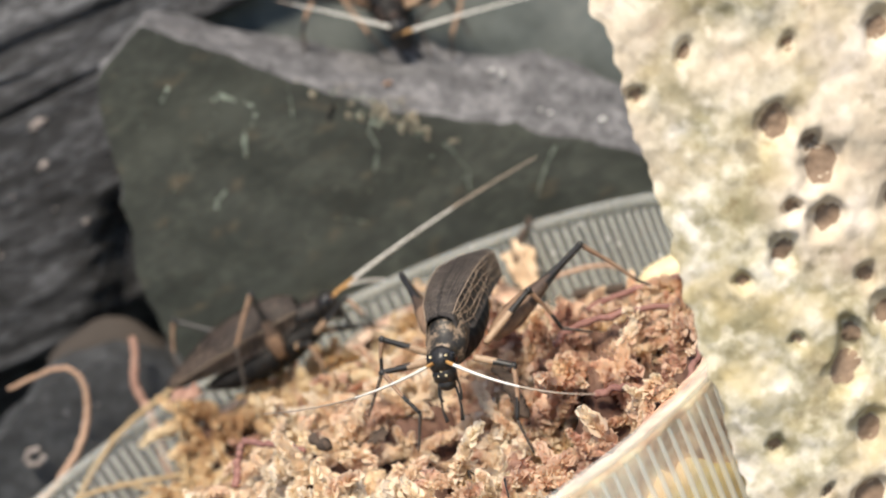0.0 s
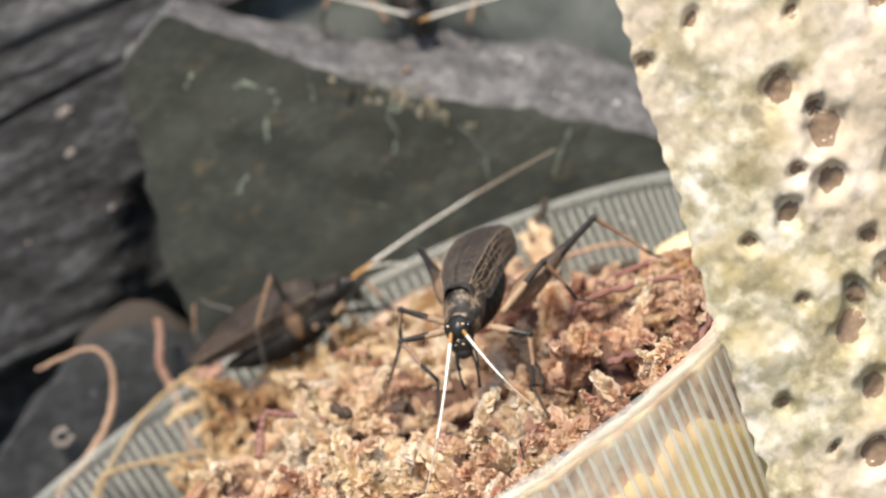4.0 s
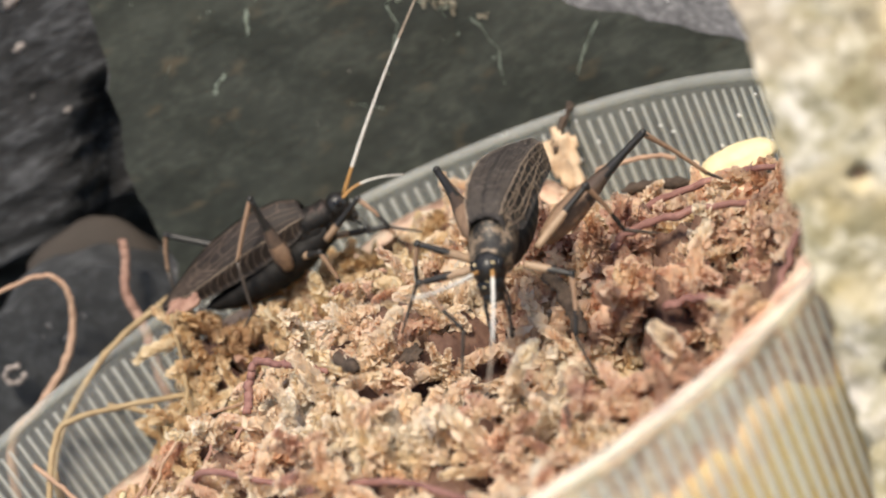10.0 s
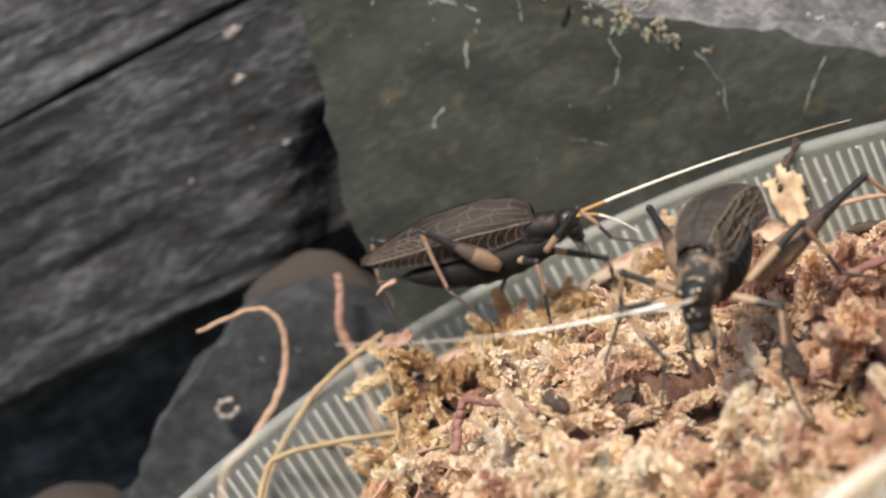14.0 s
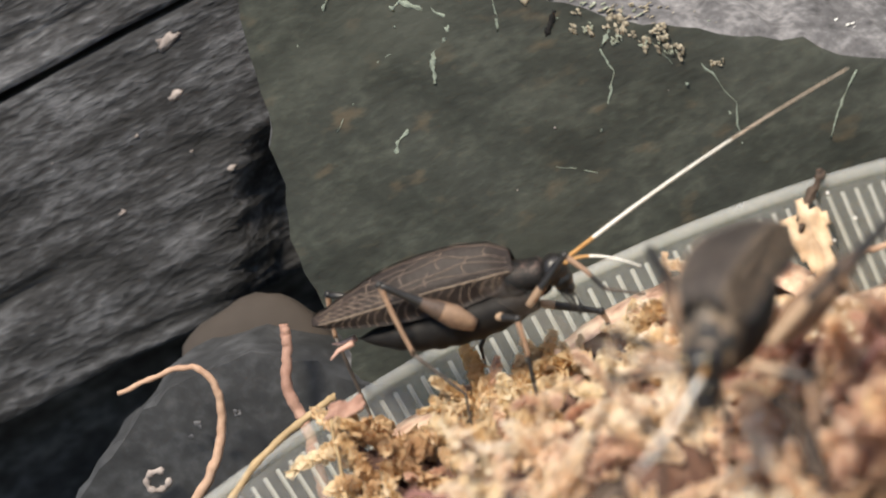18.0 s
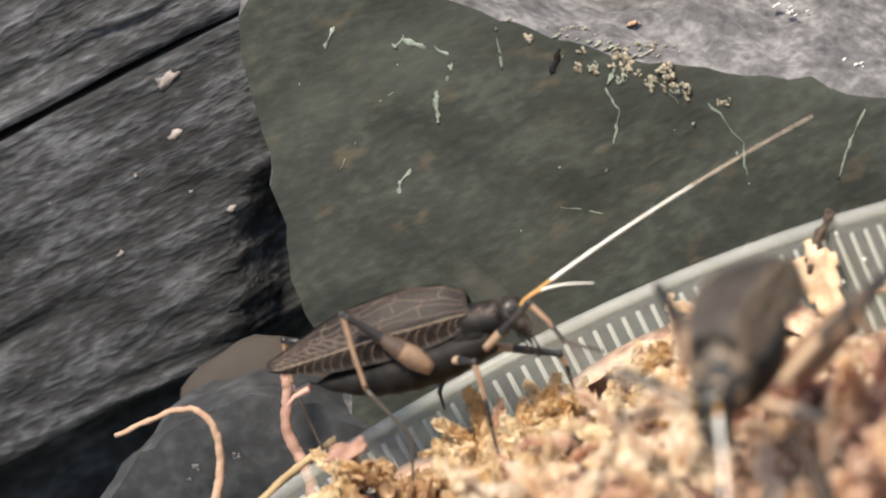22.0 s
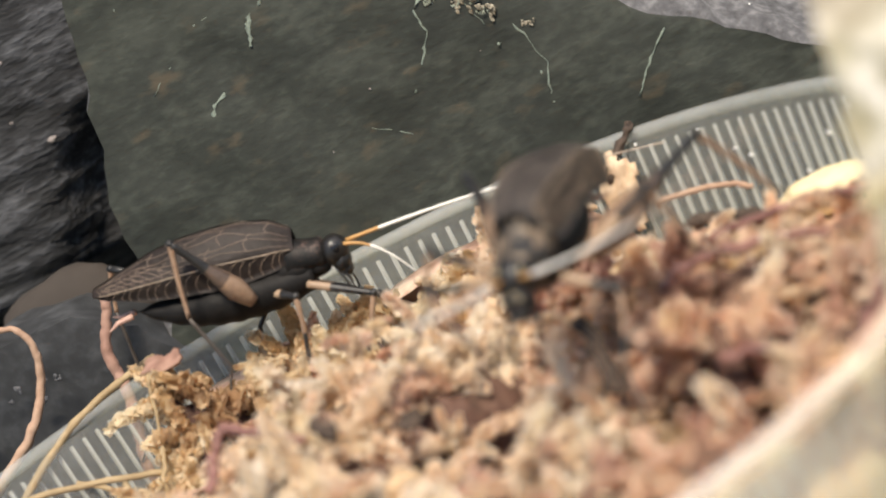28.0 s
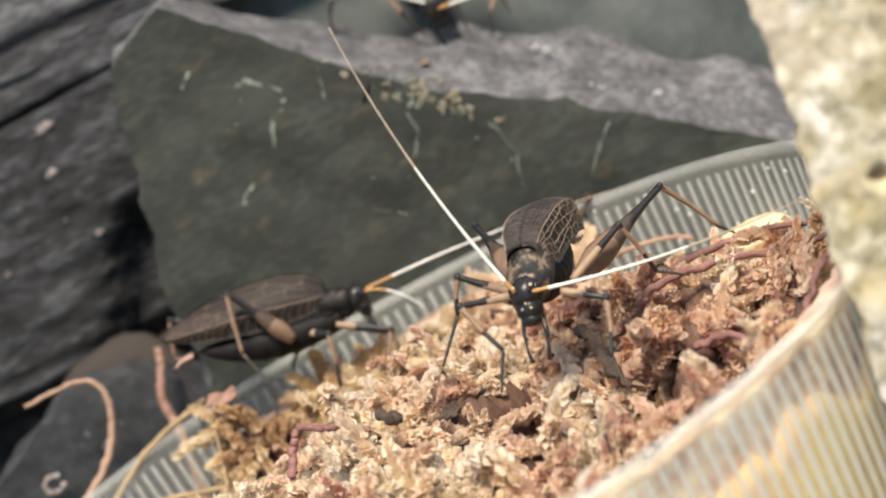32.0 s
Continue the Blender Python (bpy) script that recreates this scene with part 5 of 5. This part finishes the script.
# ---- marks on slate and wood ----
def patch_mark(name, parent, spots, mat, label, seed=0, flat=0.25, pieces=4, wide=1.0):
    """One low crust of lumps (x, y, z, radius in millimetres) as a part of what it sits on."""
    bm = bmesh.new()
    rng = random.Random(int(seed * 7) + 1)
    for x0, y0, z0, r0 in spots:
        for k in range(pieces):
            spread = 0.5 if name == "lichen" else 1.0
            x, z, r = x0 + rng.uniform(-1, 1) * r0 * spread, z0 + rng.uniform(-0.7, 0.7) * r0 * (0.1 if name == "lichen" else 1.0), r0 * rng.uniform(0.25, 0.6) * (0.5 if pieces > 8 else 1.0)
            geo = bmesh.ops.create_icosphere(bm, subdivisions=2, radius=1.0)
            for v in geo["verts"]:
                v.co *= 1 + 0.9 * noise.fractal(v.co * 1.5 + Vector((x, z, seed)), 1, 2, 3)
                v.co = Vector((x + v.co.x * r * wide, y0 + v.co.y * r * (1.3 if name == "lichen" else flat), z + v.co.z * r * (0.3 if name == "lichen" else 1.0) + v.co.x * r * 0.3 * (wide - 1))) * MM
    return part(name, bm, mat, parent, label)


def slate_front(x, z):
    """Depth of the veined slate's face at a place in millimetres."""
    p = Vector((x, 49, z)) * MM
    d = 0.0007 * noise.fractal(Vector((p.x * 1.6, p.y, p.z * 0.7)) * 150 + Vector((0, 3, 0)), 1.0, 2.0, 5) + 0.0008 * noise.noise(p * 55 + Vector((0, 8, 0)))
    return 49 - d / MM


def vein_mark(points, r, seed, name="vein", mat=VEINSTONE, label="thin pale green mineral vein"):
    """A thin pale vein along the slate's face."""
    bm = bmesh.new()
    pts = []
    for a, b in zip(points, points[1:]):
        for k in range(7):
            x, z = a[0] + (b[0] - a[0]) * k / 7, a[1] + (b[1] - a[1]) * k / 7
            x += 0.22 * noise.noise((x * 1.3, z * 1.3, seed))
            pts.append(Vector((x, slate_front(x, z) - 0.02, z)) * MM)
    radii = [max(0.02, 0.85 * r * (0.1 + 1.7 * abs(noise.noise((k * 0.45, seed, 1.0))))) * MM for k in range(len(pts))]
    tube(bm, pts, radii, 6)
    for v in bm.verts:
        c = slate_front(v.co.x / MM, v.co.z / MM) * MM
        v.co.y = c + (v.co.y - c) * 0.05
    part(name, bm, mat, slate, label)


for k, (pts, r) in enumerate([
    ([(-3.8, 42.8), (-4.4, 41.2), (-5.4, 40.8)], 0.42), ([(-4.4, 41.2), (-1.3, 38.2), (-2.6, 37.0), (-4.3, 35.7), (-4.9, 33.7)], 0.4),
    ([(-7.7, 31.9), (-10.1, 31.0), (-11.1, 29.5)], 0.26), ([(-8.6, 44.6), (-10.4, 43.2), (-12.1, 42.5)], 0.22), ([(9.7, 31.8), (8.3, 30.6)], 0.28),
    ([(8.3, 30.6), (8.4, 28.6), (7.3, 27.0), (4.9, 24.0)], 0.16), ([(25.6, 20.1), (22.8, 17.8), (21.1, 15.7)], 0.16), ([(-16.8, 39.9), (-14.2, 40.4), (-13.2, 42)], 0.2),
    ([(15, 26), (16, 22), (14.5, 18)], 0.1), ([(-5, 38), (-9, 37.5)], 0.08), ([(12, 30), (13, 26.5)], 0.12), ([(-14, 34), (-11, 36)], 0.08), ([(2.5, 38), (1.5, 35)], 0.12), ([(0, 24), (4, 21)], 0.08),
]):
    vein_mark(pts, r, k * 3.7)
vein_mark([(6.5, 35.0), (5.7, 34.2), (4.9, 33.6), (4.0, 32.5)], 0.5, 2.2, "crack", BLACK, "short black crack in the slate's face")
vein_mark([(-14.9, 45.4), (-13.6, 43.6), (-14.1, 40.8), (-16.6, 40.0)], 0.16, 5.1)

rng_marks = random.Random(3)
for k in range(26):
    x, z = rng_marks.uniform(-15, 30), rng_marks.uniform(17, 44)
    if z < 43 - 0.82 * (x + 2):
        part_mark = patch_mark("speckle", slate, [(x, slate_front(x, z), z, rng_marks.uniform(0.12, 0.3))], VEINSTONE if k % 3 else FLECK, "small pale fleck", k, 0.3, 1)


def slate_top(x, f):
    """Height of the slate's upper edge at x, f of the way to its back."""
    edge = [(-14, 49.9), (-8.3, 51.9), (6.3, 36.2), (14.5, 29.1), (22.6, 23.9), (38.7, 10.9), (48, 2)]
    for (a, za), (b, zb) in zip(edge, edge[1:]):
        if a <= x <= b:
            return za + (zb - za) * (x - a) / (b - a) + f * 7.5 * max(0, min(1, (x + 6) / 25))
    return 5.0


def lichen(x, f, spread, count, r, mat, label, seed):
    rng = random.Random(seed)
    spots = []
    for k in range(count):
        px, pf = x + rng.gauss(0, 0.45) * spread, f + rng.uniform(-0.05, 0.05)
        spots.append((px, 49 + 12 * pf, slate_top(px, pf) + 0.1, r * rng.uniform(0.5, 1.1)))
    patch_mark("lichen", slate, spots, mat, label, seed, 0.5, 3)


lichen(26.1, 0.25, 0.8, 5, 0.5, LICHEN, "white crust of lichen", 1)
lichen(31.3, 0.3, 0.9, 6, 0.55, LICHEN, "white crust of lichen", 2)
lichen(29.1, 0.3, 0.7, 3, 0.3, LICHEN, "white crust of lichen", 3)
lichen(23.0, 0.65, 2.0, 8, 0.35, LICHEN, "pale crust of lichen", 4)
lichen(12.0, 0.35, 0.4, 3, 0.5, ROOT, "small orange-brown crumb", 5)
lichen(9.5, 0.06, 3.5, 26, 0.42, LICHEN_GREEN, "crumbly pale green edge crust", 6)
patch_mark("crust", slate, [(8.2 + 1.1 * k + 0.5 * math.sin(k * 2.1), slate_front(8.2 + 1.1 * k, 32.6 - 0.75 * k - 1.1 * abs(math.sin(k * 1.7))) - 0.05, 32.6 - 0.75 * k - 1.1 * abs(math.sin(k * 1.7)), 0.42) for k in range(6)], LICHEN_GREEN, "pale green crust flaking below the edge", 11, 0.08, 14, 0.6)
crust_rng = random.Random(17)
crust_spots = []
for k in range(84):
    cx = crust_rng.gauss(10.5, 3.2)
    cf = crust_rng.uniform(0.0, 0.22)
    cz = slate_top(cx, cf) + 0.05
    crust_spots.append((cx, 49 + 12 * cf, cz, crust_rng.uniform(0.2, 0.42)))
patch_mark("lichen", slate, crust_spots[:60], CRUST, "tan crumbly crust on the broken edge", 21, 0.5, 3)
hung = [(cx, slate_front(cx, cz - 1.2 * (k % 3)) - 0.05, cz - 0.9 - 1.1 * (k % 3), 0.3 + 0.15 * (k % 2)) for k, (cx, _, cz, _) in enumerate(crust_spots[60:])]
patch_mark("crust", slate, hung, CRUST, "tan crust flaking down the slate's face", 22, 0.12, 7, 0.7)
lichen(-5.5, 0.3, 1.2, 5, 0.4, FLECK, "small pale crumbs", 7)
lichen(16.0, 0.1, 2.5, 12, 0.35, VEINSTONE, "grey-green crumbly edge crust", 8)
ring_bm = bmesh.new()
tube(ring_bm, [Vector((-40.3 + 1.0 * math.cos(a), 42.55 + 0.1 * math.sin(a * 3), 15.5 + 0.85 * math.sin(a))) * MM for a in [0.6 + 0.29 * k for k in range(20)]], [(0.28 + 0.1 * math.sin(k * 1.9)) * MM for k in range(20)], 7)
part("ring_mark", ring_bm, FLECK, low, "pale open ring of crust")
patch_mark("crust", low, [(-36 + k * 1.1, 43.4, 17.5 + 0.9 * math.sin(k * 2.3), 0.25 + 0.12 * (k % 3)) for k in range(5)], SLATE_TOP, "pale grey crust", 6, 0.4)
planks = [o for o in scene.objects if o.name.startswith("plank")]
for x, z, r, wide in ((-26.6, 45.7, 0.55, 4), (-28.4, 41.3, 0.5, 3), (-33.5, 39.5, 0.25, 2), (-30.0, 36.0, 0.2, 2), (-38, 34, 0.3, 2), (-27.5, 33.0, 0.25, 2), (-42, 41, 0.25, 2)):
    host = planks[1]
    o = patch_mark("chip", host, [(x, 61.7, z, r * 1.9)], FLECK, "pale wood chip stuck in the grain", abs(x), 0.3, 1, 0.6 + 0.5 * wide)
    o.matrix_parent_inverse = host.matrix_basis.inverted()


# ---- what moves ----
def aim(root, way):
    """A pose at root (metres) whose +x points along way."""
    x = Vector(way).normalized()
    up = Vector((0, 0, 1)) if abs(x.z) < 0.95 else Vector((0, 1, 0))
    y = up.cross(x).normalized()
    m = Matrix((x, y, x.cross(y))).transposed().to_4x4()
    m.translation = root
    return m


def swung(body, hip, turn):
    """A leg's pose in its body's space, turned (degrees) about its hip (millimetres in the place as built)."""
    c = body.inverted() @ (Vector(hip) * MM)
    return Matrix.Translation(c) @ pose(0, 0, 0, *turn) @ Matrix.Translation(-c)


def motions():
    walk(near_antennae[0], [(t, aim(Vector((0.00374, 0.00054, -0.00112)), w)) for t, w in [
        (0, (0.70, 0.70, 0.12)), (0.5, (0.72, 0.67, -0.20)), (1, (0.89, 0.44, 0.12)), (1.5, (0.98, 0.18, -0.02)), (2, (0.93, 0.22, -0.29)), (2.5, (0.95, 0.25, 0.17)), (4.5, (0.74, 0.67, 0.01)), (5, (0.18, 0.65, 0.74)), (5.5, (-0.35, 0.93, 0.18)), (6, (0.34, 0.93, -0.16)), (6.5, (0.52, 0.81, 0.27)), (7, (-0.18, 0.78, 0.61)), (7.5, (0.15, 0.99, 0.10)), (8, (-0.02, 0.95, 0.31)), (8.5, (0.70, 0.71, 0.11)), (9, (0.83, 0.55, -0.13)), (9.5, (0.92, 0.38, -0.08)), (10, (0.97, 0.21, 0.08)), (10.5, (0.95, 0.16, 0.28)), (11, (0.94, 0.21, 0.26)), (11.5, (0.94, 0.07, 0.34)), (12, (0.92, -0.01, 0.39)), (12.5, (0.95, -0.04, 0.31)), (13, (0.94, -0.05, 0.32)), (13.5, (0.91, -0.07, 0.41)), (14, (0.93, -0.06, 0.35)), (14.5, (0.94, -0.06, 0.33)), (16.5, (0.95, 0.05, 0.30)), (17, (0.98, 0.08, 0.16)), (18, (1.00, -0.03, 0.03)), (19, (0.98, -0.05, -0.14)), (20, (0.95, -0.09, -0.29)), (21, (0.95, 0.10, -0.28)), (22, (0.96, 0.27, -0.02)), (23, (0.92, 0.39, -0.03)), (24, (0.86, 0.50, 0.13)), (24.5, (0.75, 0.55, 0.38)), (25, (0.58, 0.56, 0.59)), (25.5, (0.50, 0.62, 0.60)), (27.5, (0.50, 0.75, 0.42)), (28, (0.52, 0.76, 0.39)), (29, (0.30, 0.92, -0.24)), (30, (0.70, 0.70, 0.13)), (31, (0.36, 0.70, 0.62)), (31.5, (0.10, 0.90, 0.40)), (32, (-0.21, 0.97, 0.08))]])
    walk(near_antennae[1], [(t, aim(Vector((0.00374, -0.00054, -0.00112)), w)) for t, w in [
        (0, (0.92, -0.24, 0.32)), (0.5, (0.61, -0.47, 0.64)), (1, (0.91, -0.27, 0.33)), (1.5, (0.91, -0.38, -0.15)), (2, (0.85, -0.37, -0.36)), (2.5, (0.75, -0.36, -0.55)), (4.5, (0.99, 0.10, -0.10)), (5, (0.94, -0.33, 0.07)), (5.5, (0.67, -0.64, -0.38)), (6, (0.53, -0.65, -0.55)), (6.5, (0.91, -0.34, -0.23)), (7, (0.95, -0.16, 0.27)), (7.5, (0.95, -0.24, 0.19)), (8, (0.98, 0.01, -0.22)), (8.5, (0.93, 0.07, -0.37)), (9, (0.95, 0.24, -0.20)), (9.5, (0.98, 0.08, 0.16)), (10, (0.91, -0.09, 0.39)), (10.5, (0.81, -0.41, 0.41)), (11, (0.38, -0.90, 0.23)), (11.5, (0.36, -0.92, 0.17)), (12, (0.33, -0.88, 0.35)), (12.5, (0.32, -0.92, 0.21)), (13, (0.38, -0.90, 0.21)), (13.5, (0.39, -0.90, 0.18)), (14, (0.40, -0.90, 0.15)), (14.5, (0.60, -0.78, 0.12)), (16.5, (0.78, -0.40, 0.46)), (17, (0.82, -0.35, 0.43)), (18, (0.83, -0.05, 0.55)), (19, (0.86, -0.14, 0.49)), (20, (0.92, -0.14, 0.38)), (21, (0.91, -0.18, 0.36)), (22, (0.77, -0.11, 0.62)), (23, (0.86, -0.16, 0.49)), (24, (0.82, -0.25, 0.51)), (24.5, (0.80, -0.27, 0.53)), (25, (0.79, -0.28, 0.55)), (25.5, (0.78, -0.35, 0.52)), (27.5, (0.94, -0.20, 0.25)), (28, (0.96, -0.20, 0.20)), (29, (0.69, -0.72, -0.01)), (30, (0.75, -0.66, 0.04)), (31, (0.90, -0.38, 0.22)), (31.5, (0.55, -0.40, 0.73)), (32, (-0.06, -0.35, 0.93))]])
    lifted = Matrix.Translation((-0.00026, 0.00008, 0.00075)) @ near_pose @ Matrix.Rotation(radians(-5.3), 4, "Y")
    turned, leant = Matrix.Translation((0.0012, 0, 0.0004)) @ lifted, Matrix.Translation((0.0021, 0, 0.0002)) @ lifted
    walk(near_insect, [(0, near_pose), (12.5, near_pose), (13.5, lifted), (14.5, lifted), (16.5, turned), (25.5, turned), (27.5, leant), (31, leant), (32, turned)])
    walk(near_legs[0], [(t, swung(near_pose, (17.8, -5.0, 19.3), (0, 0, a))) for t, a in [(0, 0), (14.5, 0), (16.5, 7), (25.5, 7), (27.5, 12), (31, 12), (32, 7)]])
    walk(far_insect, [(t, pose(x * MM, 0.033, z * MM, 0, turn, 0)) for t, x, z, turn in [
        (0, -4.6, 19.5, -4.5), (6, -4.96, 19.3, -2.8), (9, -5.1, 19.2, -5), (10, -5.35, 19.2, -7.5), (10.5, -5, 19.5, -8.8), (11, -5, 21.2, -8.8), (11.5, -4.5, 21, 1), (12, -3.5, 20.5, 11), (12.5, -3, 20.9, 13), (13, -2.8, 21.5, 12.5), (14, -3.2, 21.4, 11.5), (16.5, -2.9, 21.2, 10.9), (19, -2.9, 20.95, 10.1), (20.5, -3, 20.95, 10.3), (21, -3.4, 21.3, 11.5), (21.5, -4.5, 21.6, 12.4), (22, -6.2, 22.4, 9.5), (22.5, -5.8, 20.5, 11.5), (23, -5.5, 20.35, 13), (25.5, -6.1, 20.45, 12.8), (28, -6.2, 20.4, 13.2), (29, -6.2, 20.7, 13), (31, -6.1, 21.25, 12), (32, -5.9, 20.95, 13.6)]])
    walk(far_antennae[0], [(t, aim(Vector((0.004, 0.00045, -0.00015)), (math.cos(radians(rise)), 0, math.sin(radians(rise))))) for t, rise in [
        (0, 8.5), (6, 7.5), (7, 14.5), (7.5, 8.5), (8, 1), (8.5, -4), (9, -2.5), (9.3, -4.5), (9.6, 3.5), (10, 39), (10.5, 27.5), (11, 39), (11.5, 58.5), (12, 46.5), (12.5, 31.5), (13, 15.5), (13.5, 16.5), (14, 9.5), (14.5, 10.5), (16.5, 23), (17, 23.8), (19, 23.8), (20, 22.8), (21, 20.5), (22, 21.5), (23, 16.5), (25.5, 11.5), (28, 8.5), (31, 7.5), (32, 11.5)]])
    walk(far_antennae[1], [(t, aim(Vector((0.004, -0.00045, -0.00015)), w)) for t, w in [
        (0, (0.9, 0.1, 0.35)), (10, (0.9, 0.1, 0.35)), (12, (0.92, -0.1, 0.3)), (13.5, (0.9, -0.1, 0.1)), (16.5, (0.95, -0.1, 0.4)), (19, (0.95, -0.1, 0.3)), (21.5, (0.95, -0.1, 0.3)), (22, (0.95, -0.1, 0.75)), (23, (0.95, -0.1, 0.15)), (24, (0.95, -0.1, 0.0)), (32, (0.95, -0.1, 0.1))]])
    walk(far_legs[0], [(t, swung(far_pose, (-9.6, 31.0, 18.9), (0, a, 0))) for t, a in [(0, 46), (10.5, 46), (12, -10), (20.5, -10), (22, 0), (32, 0)]])
    walk(far_legs[1], [(t, swung(far_pose, (-10.3, 35.0, 18.8), (0, a, 0))) for t, a in [(0, 24), (10.5, 24), (12, 0), (32, 0)]])
    walk(far_legs[4], [(t, swung(far_pose, (-5.4, 31.5, 18.1), (0, a, 0))) for t, a in [(0, 20), (11, 20), (13, 0), (21.5, 0), (22, 8), (22.5, 45), (23, 58), (32, 58)]])


motions()
